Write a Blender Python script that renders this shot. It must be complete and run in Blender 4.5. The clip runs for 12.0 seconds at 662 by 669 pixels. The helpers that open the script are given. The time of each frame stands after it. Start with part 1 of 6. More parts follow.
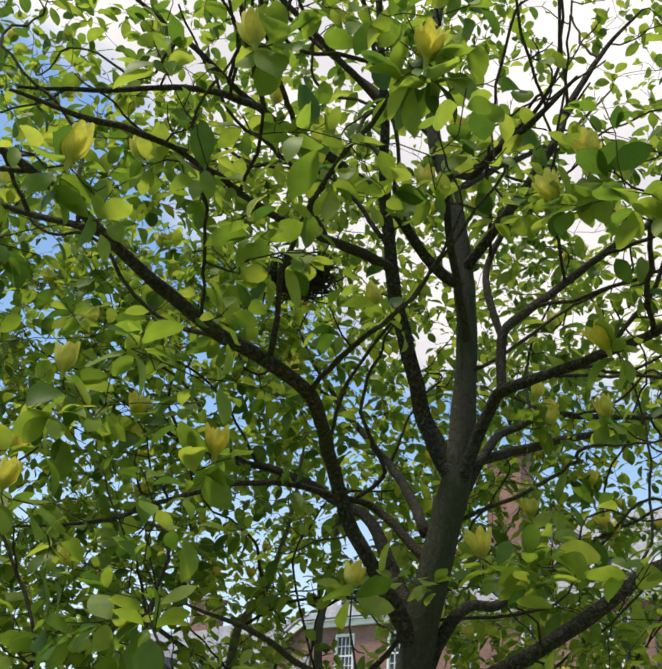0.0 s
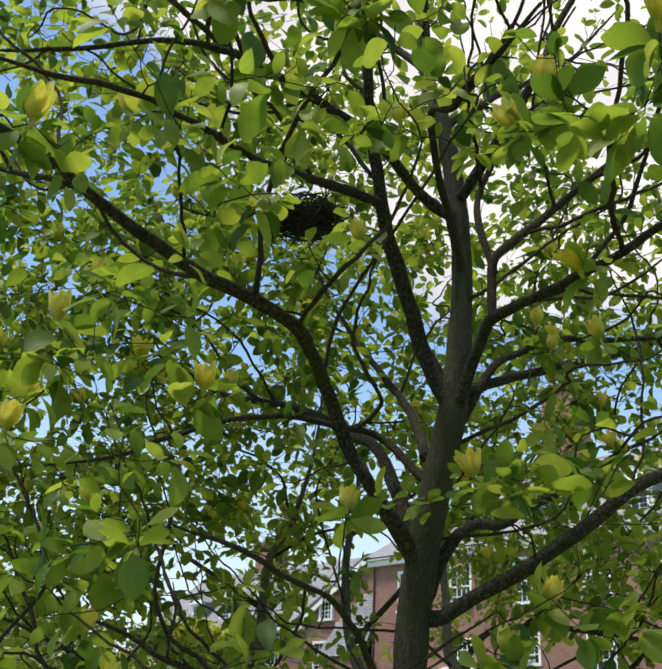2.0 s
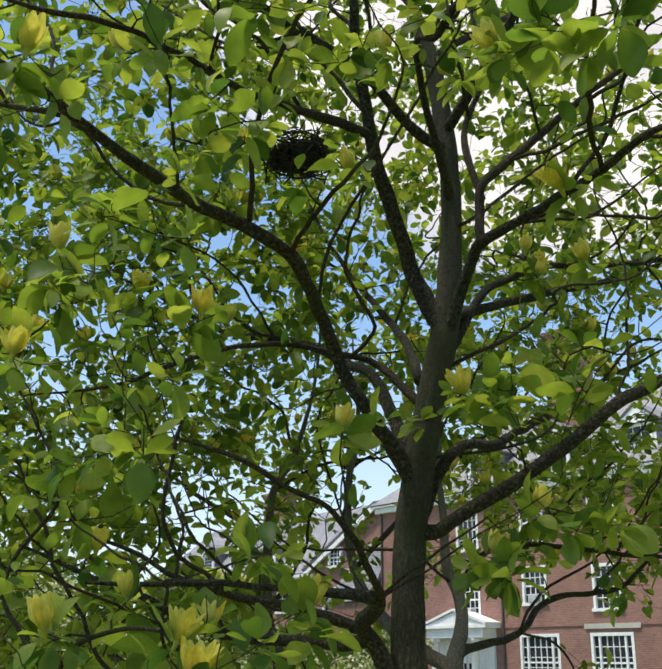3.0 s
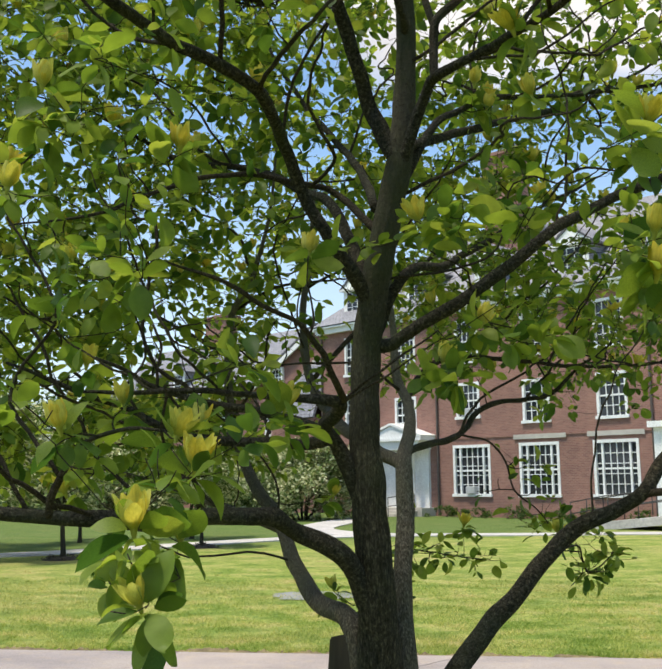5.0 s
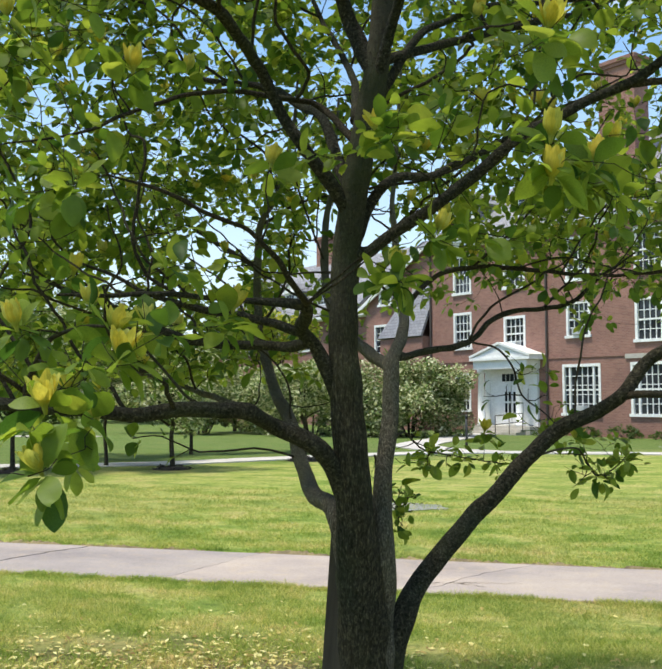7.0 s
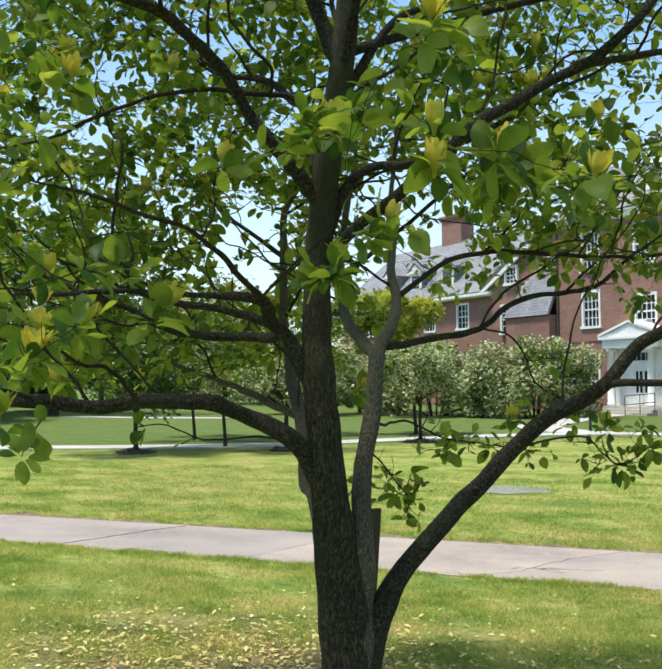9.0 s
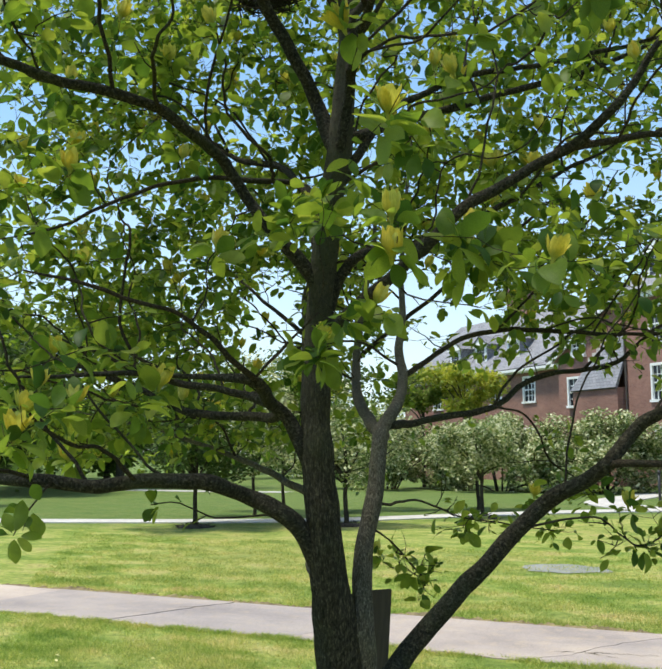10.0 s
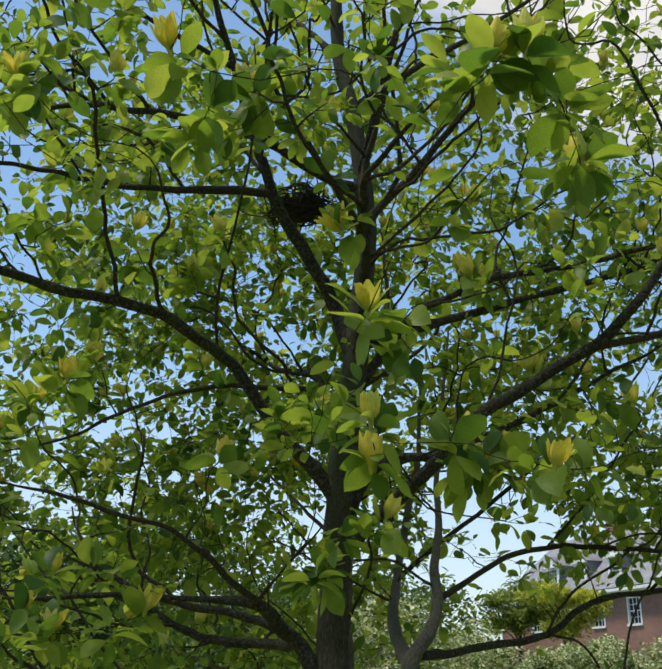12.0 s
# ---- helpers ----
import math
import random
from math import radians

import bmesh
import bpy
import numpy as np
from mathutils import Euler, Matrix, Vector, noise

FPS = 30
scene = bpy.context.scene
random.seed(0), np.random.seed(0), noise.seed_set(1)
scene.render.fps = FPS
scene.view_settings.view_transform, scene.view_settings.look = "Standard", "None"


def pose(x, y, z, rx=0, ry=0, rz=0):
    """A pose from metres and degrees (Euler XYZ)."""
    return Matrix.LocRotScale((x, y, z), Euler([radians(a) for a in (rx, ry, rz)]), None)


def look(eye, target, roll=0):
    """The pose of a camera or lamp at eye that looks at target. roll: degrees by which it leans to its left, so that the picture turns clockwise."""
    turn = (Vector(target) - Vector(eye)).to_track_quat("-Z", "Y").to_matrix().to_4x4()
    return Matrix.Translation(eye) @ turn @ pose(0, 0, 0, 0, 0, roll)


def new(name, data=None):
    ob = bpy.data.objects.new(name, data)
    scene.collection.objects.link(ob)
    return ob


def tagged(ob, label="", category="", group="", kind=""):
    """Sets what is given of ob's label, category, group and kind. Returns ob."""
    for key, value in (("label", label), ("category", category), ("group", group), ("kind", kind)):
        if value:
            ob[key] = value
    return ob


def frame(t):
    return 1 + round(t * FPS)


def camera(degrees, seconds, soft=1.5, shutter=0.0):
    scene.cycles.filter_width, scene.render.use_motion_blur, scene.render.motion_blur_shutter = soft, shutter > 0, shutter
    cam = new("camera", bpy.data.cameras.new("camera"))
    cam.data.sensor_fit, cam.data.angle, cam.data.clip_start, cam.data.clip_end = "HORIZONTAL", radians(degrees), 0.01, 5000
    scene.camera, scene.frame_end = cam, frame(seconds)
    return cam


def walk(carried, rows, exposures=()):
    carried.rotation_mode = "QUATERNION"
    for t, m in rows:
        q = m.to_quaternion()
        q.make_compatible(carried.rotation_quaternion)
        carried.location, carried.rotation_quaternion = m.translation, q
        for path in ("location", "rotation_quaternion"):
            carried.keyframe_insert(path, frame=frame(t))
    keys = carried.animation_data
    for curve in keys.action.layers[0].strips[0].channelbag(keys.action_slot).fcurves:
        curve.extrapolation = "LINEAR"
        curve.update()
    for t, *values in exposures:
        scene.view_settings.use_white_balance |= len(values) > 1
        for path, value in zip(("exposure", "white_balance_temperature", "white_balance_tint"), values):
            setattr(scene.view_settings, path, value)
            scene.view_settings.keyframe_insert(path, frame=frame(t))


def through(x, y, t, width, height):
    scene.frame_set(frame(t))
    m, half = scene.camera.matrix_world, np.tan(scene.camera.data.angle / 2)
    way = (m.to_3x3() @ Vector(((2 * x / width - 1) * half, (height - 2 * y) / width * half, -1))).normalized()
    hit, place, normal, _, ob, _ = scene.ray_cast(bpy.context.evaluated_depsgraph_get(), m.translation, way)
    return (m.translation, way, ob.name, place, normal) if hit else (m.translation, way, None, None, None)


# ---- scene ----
cam = camera(38.2, 12.0, 2.0)
PATH = [
    (0, (0.364, 0.326, 2.169), (0.104, 2.112, 3.031), 4.0),
    (0.5, (0.442, 0.301, 2.149), (0.155, 2.09, 2.995), 3.8),
    (1, (0.511, 0.275, 2.13), (0.193, 2.074, 2.945), 3.5),
    (1.5, (0.538, 0.266, 2.126), (0.189, 2.074, 2.908), 3.0),
    (2, (0.552, 0.264, 2.113), (0.183, 2.082, 2.862), 2.3),
    (2.5, (0.562, 0.24, 2.076), (0.181, 2.072, 2.783), 1.5),
    (3, (0.591, 0.208, 2.009), (0.213, 2.06, 2.664), 0.7),
    (4.8, (0.562, -0.042, 1.963), (0.284, 1.912, 2.289), -0.4),
    (5, (0.558, -0.057, 1.951), (0.291, 1.902, 2.249), -0.6),
    (5.5, (0.653, -0.163, 1.925), (0.376, 1.804, 2.155), -0.0),
    (6, (0.782, -0.245, 1.918), (0.461, 1.721, 2.098), 0.3),
    (6.5, (0.929, -0.213, 1.881), (0.524, 1.739, 2.04), 0.2),
    (7, (1.073, -0.145, 1.878), (0.563, 1.784, 2.011), -0.1),
    (7.2, (1.12, -0.145, 1.861), (0.574, 1.775, 1.99), -0.4),
    (8.8, (1.624, -0.046, 1.932), (0.868, 1.803, 2.017), -0.6),
    (9, (1.645, 0.008, 1.911), (0.87, 1.849, 2.005), -0.5),
    (9.5, (1.726, 0.058, 1.877), (0.898, 1.874, 1.999), -0.6),
    (10, (1.901, 0.069, 1.932), (1.004, 1.839, 2.179), -0.4),
    (10.5, (2.005, 0.107, 1.969), (1.062, 1.821, 2.386), -0.0),
    (11, (2.025, 0.16, 1.967), (1.074, 1.83, 2.518), -0.2),
    (11.5, (2.016, 0.276, 1.964), (1.048, 1.904, 2.607), -0.3),
    (12, (2.037, 0.377, 1.965), (1.026, 1.965, 2.642), 0.4),
]
EXPOSURES = [(0.0, 0.42, 7100, 9), (3.0, 0.46, 7100, 9), (5.0, 0.46, 7100, 8), (5.6, 0.54, 7100, 8), (7.0, 0.56, 7000, 6), (9.0, 0.58, 6950, 4), (10.0, 0.55, 6850, 4), (11.0, 0.38, 7000, 6), (12.0, 0.24, 7000, 6)]
walk(cam, [(t, look(eye, target, roll)) for t, eye, target, roll in PATH], EXPOSURES)

# ---- world, sun, exposure ----
SUN_DIR = Vector((-0.28, -0.2, 0.94)).normalized()      # towards the sun: high, veiled by thin cloud
SUN_EL, SUN_AZ = math.asin(SUN_DIR.z), math.atan2(SUN_DIR.x, SUN_DIR.y)
world = bpy.data.worlds.new("world")
scene.world = world
world.use_nodes = True
wn, wl = world.node_tree.nodes, world.node_tree.links
wn.clear()
w_out, w_bg = wn.new("ShaderNodeOutputWorld"), wn.new("ShaderNodeBackground")
w_sky = wn.new("ShaderNodeTexSky")
w_sky.sky_type, w_sky.sun_disc = "NISHITA", False
w_sky.sun_elevation, w_sky.sun_rotation = SUN_EL, SUN_AZ
w_sky.air_density, w_sky.dust_density, w_sky.ozone_density = 1.0, 0.7, 2.0
w_co, w_map = wn.new("ShaderNodeTexCoord"), wn.new("ShaderNodeMapping")
w_map.inputs["Scale"].default_value = (1.0, 1.0, 1.7)
w_map.inputs["Location"].default_value = (0.35, 0.1, 0.42)
w_noise = wn.new("ShaderNodeTexNoise")
w_noise.inputs["Scale"].default_value, w_noise.inputs["Detail"].default_value = 2.6, 9.0
w_noise.inputs["Roughness"].default_value = 0.5
# one broad cloud bank in front of the sun, ragged at its rim, and thin scattered cloud elsewhere
w_dot = wn.new("ShaderNodeVectorMath")
w_dot.operation = "DOT_PRODUCT"
w_dot.inputs[1].default_value = Vector((0.03, 0.61, 0.79)).normalized()
w_bank = wn.new("ShaderNodeMapRange")
for key, val in (("From Min", 0.84), ("From Max", 0.99), ("To Min", -0.13), ("To Max", 0.5)):
    w_bank.inputs[key].default_value = val
w_add = wn.new("ShaderNodeMath")
w_add.operation = "ADD"
w_ramp = wn.new("ShaderNodeValToRGB")
w_ramp.color_ramp.elements[0].position, w_ramp.color_ramp.elements[1].position = 0.48, 0.66
w_mix = wn.new("ShaderNodeMix")
w_mix.data_type = "RGBA"
# billows: bright tops and greyer hollows
w_fine, w_tone = wn.new("ShaderNodeTexNoise"), wn.new("ShaderNodeValToRGB")
w_fine.inputs["Scale"].default_value, w_fine.inputs["Detail"].default_value = 5.5, 7.0
w_tone.color_ramp.elements[0].position, w_tone.color_ramp.elements[0].color = 0.36, (3.9, 3.95, 4.45, 1)
w_tone.color_ramp.elements[1].position, w_tone.color_ramp.elements[1].color = 0.62, (5.3, 5.25, 5.5, 1)
wl.new(w_map.outputs["Vector"], w_fine.inputs["Vector"])
wl.new(w_fine.outputs["Fac"], w_tone.inputs["Fac"])
wl.new(w_tone.outputs["Color"], w_mix.inputs["B"])
wl.new(w_co.outputs["Generated"], w_map.inputs["Vector"])
wl.new(w_co.outputs["Generated"], w_dot.inputs[0])
wl.new(w_map.outputs["Vector"], w_noise.inputs["Vector"])
wl.new(w_dot.outputs["Value"], w_bank.inputs["Value"])
wl.new(w_noise.outputs["Fac"], w_add.inputs[0])
wl.new(w_bank.outputs["Result"], w_add.inputs[1])
wl.new(w_add.outputs[0], w_ramp.inputs["Fac"])
wl.new(w_ramp.outputs["Color"], w_mix.inputs["Factor"])
w_tint = wn.new("ShaderNodeMix")
w_tint.data_type, w_tint.blend_type = "RGBA", "MULTIPLY"
w_tint.inputs["Factor"].default_value, w_tint.inputs["B"].default_value = 1.0, (1.0, 1.13, 1.19, 1)
wl.new(w_sky.outputs["Color"], w_tint.inputs["A"])
wl.new(w_tint.outputs["Result"], w_mix.inputs["A"])
# pale summer haze low over the horizon
w_sep, w_low, w_haze = wn.new("ShaderNodeSeparateXYZ"), wn.new("ShaderNodeMapRange"), wn.new("ShaderNodeMix")
wl.new(w_co.outputs["Generated"], w_sep.inputs["Vector"])
wl.new(w_sep.outputs["Z"], w_low.inputs["Value"])
for key, val in (("From Min", 0.0), ("From Max", 0.34), ("To Min", 0.75), ("To Max", 0.0)):
    w_low.inputs[key].default_value = val
w_haze.data_type = "RGBA"
w_haze.inputs["B"].default_value = (4.1, 4.5, 5.5, 1)
wl.new(w_low.outputs["Result"], w_haze.inputs["Factor"])
wl.new(w_mix.outputs["Result"], w_haze.inputs["A"])
wl.new(w_haze.outputs["Result"], w_bg.inputs["Color"])
w_bg.inputs["Strength"].default_value = 0.15
wl.new(w_bg.outputs["Background"], w_out.inputs["Surface"])

sun = new("sun", bpy.data.lights.new("sun", "SUN"))
sun.data.energy, sun.data.angle, sun.data.color = 3.5, radians(8), (1.0, 0.95, 0.86)
sun.matrix_world = look(SUN_DIR * 50, (0, 0, 0))


# ---- materials ----
def material(name, rough=0.7):
    m = bpy.data.materials.new(name)
    m.use_nodes = True
    n = m.node_tree.nodes
    b = n["Principled BSDF"]
    b.inputs["Roughness"].default_value = rough
    return m, n, m.node_tree.links, b


def ramp(n, l, source, stops):
    r = n.new("ShaderNodeValToRGB")
    while len(r.color_ramp.elements) < len(stops):
        r.color_ramp.elements.new(0.5)
    for e, (p, c) in zip(r.color_ramp.elements, stops):
        e.position, e.color = p, (*c, 1)
    l.new(source, r.inputs["Fac"])
    return r.outputs["Color"]


def noise_tex(n, l, scale, detail=4.0, rough=0.55, stretch=(1, 1, 1), coords="Object", distort=0.0):
    c, m, t = n.new("ShaderNodeTexCoord"), n.new("ShaderNodeMapping"), n.new("ShaderNodeTexNoise")
    m.inputs["Scale"].default_value = stretch
    t.inputs["Scale"].default_value, t.inputs["Detail"].default_value, t.inputs["Roughness"].default_value = scale, detail, rough
    t.inputs["Distortion"].default_value = distort
    l.new(c.outputs[coords], m.inputs["Vector"])
    l.new(m.outputs["Vector"], t.inputs["Vector"])
    return t.outputs["Fac"]


def mixed(n, l, a, b, fac, mode="MIX"):
    m = n.new("ShaderNodeMix")
    m.data_type, m.blend_type = "RGBA", mode
    for key, v in (("A", a), ("B", b), ("Factor", fac)):
        if hasattr(v, "is_linked"):
            l.new(v, m.inputs[key])
        elif isinstance(v, (int, float)):
            m.inputs[key].default_value = v
        else:
            m.inputs[key].default_value = (*v, 1)
    return m.outputs["Result"]


def bumped(n, l, b, height, strength=0.4, distance=0.01):
    k = n.new("ShaderNodeBump")
    k.inputs["Strength"].default_value, k.inputs["Distance"].default_value = strength, distance
    l.new(height, k.inputs["Height"])
    l.new(k.outputs["Normal"], b.inputs["Normal"])


def random_value(n, l):
    """A value that differs between joined pieces and between objects."""
    g, o, a = n.new("ShaderNodeNewGeometry"), n.new("ShaderNodeObjectInfo"), n.new("ShaderNodeMath")
    a.operation = "ADD"
    l.new(g.outputs["Random Per Island"], a.inputs[0])
    l.new(o.outputs["Random"], a.inputs[1])
    f = n.new("ShaderNodeMath")
    f.operation = "FRACT"
    l.new(a.outputs[0], f.inputs[0])
    return f.outputs[0]


def two_tone(name, dark, light, scale, rough=0.7, bump=0.0, dist=0.01, fine=None, stretch=(1, 1, 1), metal=0.0):
    """A plain weathered surface: large stains and fine grain."""
    m, n, l, b = material(name, rough)
    big = noise_tex(n, l, scale, 5, 0.6, stretch)
    small = noise_tex(n, l, fine or scale * 14, 4, 0.6, stretch)
    c1 = ramp(n, l, big, [(0.32, dark), (0.68, light)])
    c2 = ramp(n, l, small, [(0.3, (0.75, 0.75, 0.75)), (0.7, (1.1, 1.1, 1.1))])
    l.new(mixed(n, l, c1, c2, 1.0, "MULTIPLY"), b.inputs["Base Color"])
    b.inputs["Metallic"].default_value = metal
    if bump:
        bumped(n, l, b, small, bump, dist)
    return m


def bark_material(name, dark, light, moss, size=1.0, upright=True):
    """Dark bark with short pale upright ridges, cracks between them and a mossy bloom."""
    m, n, l, b = material(name, 0.92)
    ridge = noise_tex(n, l, 150 * size, 6, 0.66, (1, 1, 0.17) if upright else (0.55, 0.55, 0.55), distort=0.5)
    broken = noise_tex(n, l, 105 * size, 4, 0.62, (1, 1, 0.55) if upright else (0.7, 0.7, 0.7), distort=0.6)
    fine = noise_tex(n, l, 190 * size, 3, 0.6)
    patch = noise_tex(n, l, 3.4, 5, 0.62)
    warm = noise_tex(n, l, 7.0, 4, 0.6, (1, 1, 0.5))
    h = n.new("ShaderNodeMath")
    h.operation = "MULTIPLY"
    l.new(ridge, h.inputs[0])
    l.new(broken, h.inputs[1])
    mid = tuple(0.82 * a + 0.18 * c for a, c in zip(dark, light))
    c = ramp(n, l, h.outputs[0], [(0.15, tuple(0.6 * a for a in dark)), (0.24, mid), (0.30, tuple(0.6 * a + 0.4 * c for a, c in zip(dark, light))), (0.38, light)])
    c = mixed(n, l, c, ramp(n, l, fine, [(0.3, (0.7, 0.7, 0.7)), (0.7, (1.25, 1.25, 1.25))]), 1.0, "MULTIPLY")
    c = mixed(n, l, c, ramp(n, l, warm, [(0.35, (0.8, 0.85, 0.85)), (0.65, (1.2, 1.08, 0.95))]), 1.0, "MULTIPLY")
    c = mixed(n, l, c, moss, ramp(n, l, patch, [(0.52, (0, 0, 0)), (0.72, (0.42, 0.42, 0.42))]))
    if upright:
        # higher up the bark is smoother and greyer, crossed by short level lenticels
        co, sep, up = n.new("ShaderNodeTexCoord"), n.new("ShaderNodeSeparateXYZ"), n.new("ShaderNodeMapRange")
        l.new(co.outputs["Object"], sep.inputs["Vector"])
        l.new(sep.outputs["Z"], up.inputs["Value"])
        for key, val in (("From Min", 1.7), ("From Max", 2.7), ("To Min", 0.0), ("To Max", 0.72)):
            up.inputs[key].default_value = val
        dash = noise_tex(n, l, 62 * size, 6, 0.72, (0.9, 0.9, 1.7), distort=0.6)
        smooth = ramp(n, l, dash, [(0.34, tuple(1.2 * a for a in dark)), (0.46, tuple(0.5 * (a + d) for a, d in zip(dark, light))), (0.6, tuple(0.4 * a + 0.5 * d for a, d in zip(dark, light))), (0.75, tuple(0.9 * d for d in light))])
        smooth = mixed(n, l, smooth, moss, ramp(n, l, patch, [(0.4, (0, 0, 0)), (0.6, (0.6, 0.6, 0.6))]))
        c = mixed(n, l, c, smooth, up.outputs["Result"])
    l.new(c, b.inputs["Base Color"])
    b.inputs["Specular IOR Level"].default_value = 0.2
    bumped(n, l, b, h.outputs[0], 1.0, 0.03 / size)
    return m


def leaf_material(name, tones, glow, rough=0.42, through=0.5, scale=30, gloss=0.3, base=None):
    """Leaves: tones by piece, veins and blotches, light passing through them."""
    m, n, l, b = material(name, rough)
    tone = ramp(n, l, random_value(n, l), tones)
    blot = ramp(n, l, noise_tex(n, l, scale, 3, 0.5), [(0.3, (0.8, 0.82, 0.75)), (0.7, (1.12, 1.1, 1.05))])
    tone = mixed(n, l, tone, blot, 1.0, "MULTIPLY")
    if base:
        # greener towards the foot of a petal, with faint streaks along it
        co, sep, up = n.new("ShaderNodeTexCoord"), n.new("ShaderNodeSeparateXYZ"), n.new("ShaderNodeMapRange")
        l.new(co.outputs["Object"], sep.inputs["Vector"])
        l.new(sep.outputs["Z"], up.inputs["Value"])
        for key, val in (("From Min", 0.0), ("From Max", 0.026), ("To Min", 0.7), ("To Max", 0.0)):
            up.inputs[key].default_value = val
        tone = mixed(n, l, tone, base, up.outputs["Result"])
        tone = mixed(n, l, tone, ramp(n, l, noise_tex(n, l, 260, 3, 0.5, (1, 1, 0.08)), [(0.3, (0.84, 0.8, 0.7)), (0.7, (1.08, 1.06, 1.1))]), 1.0, "MULTIPLY")
    l.new(tone, b.inputs["Base Color"])
    b.inputs["Specular IOR Level"].default_value = gloss
    t, mix = n.new("ShaderNodeBsdfTranslucent"), n.new("ShaderNodeMixShader")
    l.new(mixed(n, l, tone, glow, 1.0, "MULTIPLY"), t.inputs["Color"])
    mix.inputs["Fac"].default_value = through
    l.new(b.outputs["BSDF"], mix.inputs[1])
    l.new(t.outputs["BSDF"], mix.inputs[2])
    l.new(mix.outputs["Shader"], n["Material Output"].inputs["Surface"])
    return m


def concrete_material():
    """Old pinkish-grey concrete: sandy wear, damp stains, fine aggregate."""
    m, n, l, b = material("path_concrete", 0.92)
    big = noise_tex(n, l, 0.8, 6, 0.65, (0.6, 1, 1))
    mid = noise_tex(n, l, 5.0, 6, 0.7)
    grit = noise_tex(n, l, 70, 4, 0.7)
    c = ramp(n, l, big, [(0.3, (0.25, 0.218, 0.21)), (0.5, (0.345, 0.298, 0.278)), (0.72, (0.44, 0.375, 0.325))])
    c = mixed(n, l, c, (0.42, 0.34, 0.26), ramp(n, l, mid, [(0.5, (0, 0, 0)), (0.7, (0.65, 0.65, 0.65))]))
    c = mixed(n, l, c, ramp(n, l, grit, [(0.28, (0.68, 0.68, 0.68)), (0.72, (1.2, 1.2, 1.2))]), 1.0, "MULTIPLY")
    o = n.new("ShaderNodeObjectInfo")
    c = mixed(n, l, c, ramp(n, l, o.outputs["Random"], [(0.0, (0.86, 0.87, 0.9)), (1.0, (1.1, 1.07, 1.03))]), 1.0, "MULTIPLY")
    l.new(c, b.inputs["Base Color"])
    b.inputs["Specular IOR Level"].default_value = 0.25
    bumped(n, l, b, grit, 0.4, 0.005)
    return m


BARK = bark_material("bark", (0.015, 0.0135, 0.010), (0.128, 0.118, 0.088), (0.052, 0.066, 0.03))
LIMB_BARK = bark_material("limb_bark", (0.015, 0.0145, 0.011), (0.108, 0.102, 0.08), (0.055, 0.069, 0.034), 1.2, False)
PALE_BARK = bark_material("pale_bark", (0.05, 0.045, 0.038), (0.27, 0.255, 0.22), (0.12, 0.125, 0.08), 1.5)
TWIG = bark_material("twig_bark", (0.022, 0.018, 0.013), (0.10, 0.085, 0.065), (0.06, 0.07, 0.03), 2.0, False)
LEAF = leaf_material("magnolia_leaf", [(0.0, (0.034, 0.080, 0.019)), (0.22, (0.080, 0.142, 0.027)), (0.55, (0.140, 0.204, 0.037)), (0.85, (0.186, 0.246, 0.050)), (1.0, (0.236, 0.278, 0.064))], (2.05, 1.95, 1.1), 0.5, 0.52, gloss=0.25)
PETAL = leaf_material("petal", [(0.0, (0.74, 0.60, 0.09)), (0.4, (0.76, 0.68, 0.13)), (0.75, (0.66, 0.66, 0.15)), (1.0, (0.78, 0.74, 0.22))], (1.05, 1.05, 1.0), 0.6, 0.42, gloss=0.2, base=(0.27, 0.35, 0.07))
TREE_LEAF = leaf_material("far_leaf", [(0.0, (0.02, 0.05, 0.012)), (0.5, (0.05, 0.095, 0.02)), (1.0, (0.09, 0.14, 0.03))], (1.8, 1.7, 1.2), 0.5, 0.4)
BLOSSOM_LEAF = leaf_material("blossom_leaf", [(0.0, (0.07, 0.125, 0.032)), (0.42, (0.17, 0.235, 0.075)), (0.66, (0.42, 0.45, 0.25)), (1.0, (0.66, 0.65, 0.48))], (1.3, 1.25, 1.1), 0.55, 0.3)
MID_LEAF = leaf_material("spring_leaf", [(0.0, (0.06, 0.115, 0.024)), (0.5, (0.13, 0.19, 0.04)), (1.0, (0.23, 0.275, 0.07))], (1.7, 1.6, 1.1), 0.5, 0.42)
GOLD_LEAF = leaf_material("gold_leaf", [(0.0, (0.15, 0.22, 0.03)), (0.5, (0.28, 0.33, 0.05)), (1.0, (0.42, 0.42, 0.09))], (1.8, 1.6, 1.0), 0.5, 0.4)
FALLEN = leaf_material("fallen_petal", [(0.0, (0.26, 0.17, 0.07)), (0.3, (0.5, 0.38, 0.15)), (0.6, (0.76, 0.67, 0.29)), (1.0, (0.86, 0.81, 0.46))], (1.1, 1.05, 0.9), 0.6, 0.4, gloss=0.2)
MULCH = two_tone("mulch", (0.02, 0.015, 0.011), (0.07, 0.052, 0.036), 6, 0.95, 0.8, 0.02, 60)
DARK_WOOD = two_tone("weathered_post", (0.028, 0.022, 0.016), (0.085, 0.068, 0.05), 5, 0.97, 0.5, 0.004, 60, (1, 1, 0.12))
NEST = two_tone("nest_twigs", (0.012, 0.01, 0.008), (0.04, 0.034, 0.026), 8, 0.95)
WHITE = two_tone("white_paint", (0.74, 0.74, 0.73), (0.86, 0.86, 0.85), 1.3, 0.45)
STONE = two_tone("limestone", (0.40, 0.37, 0.33), (0.52, 0.49, 0.44), 2.0, 0.8)
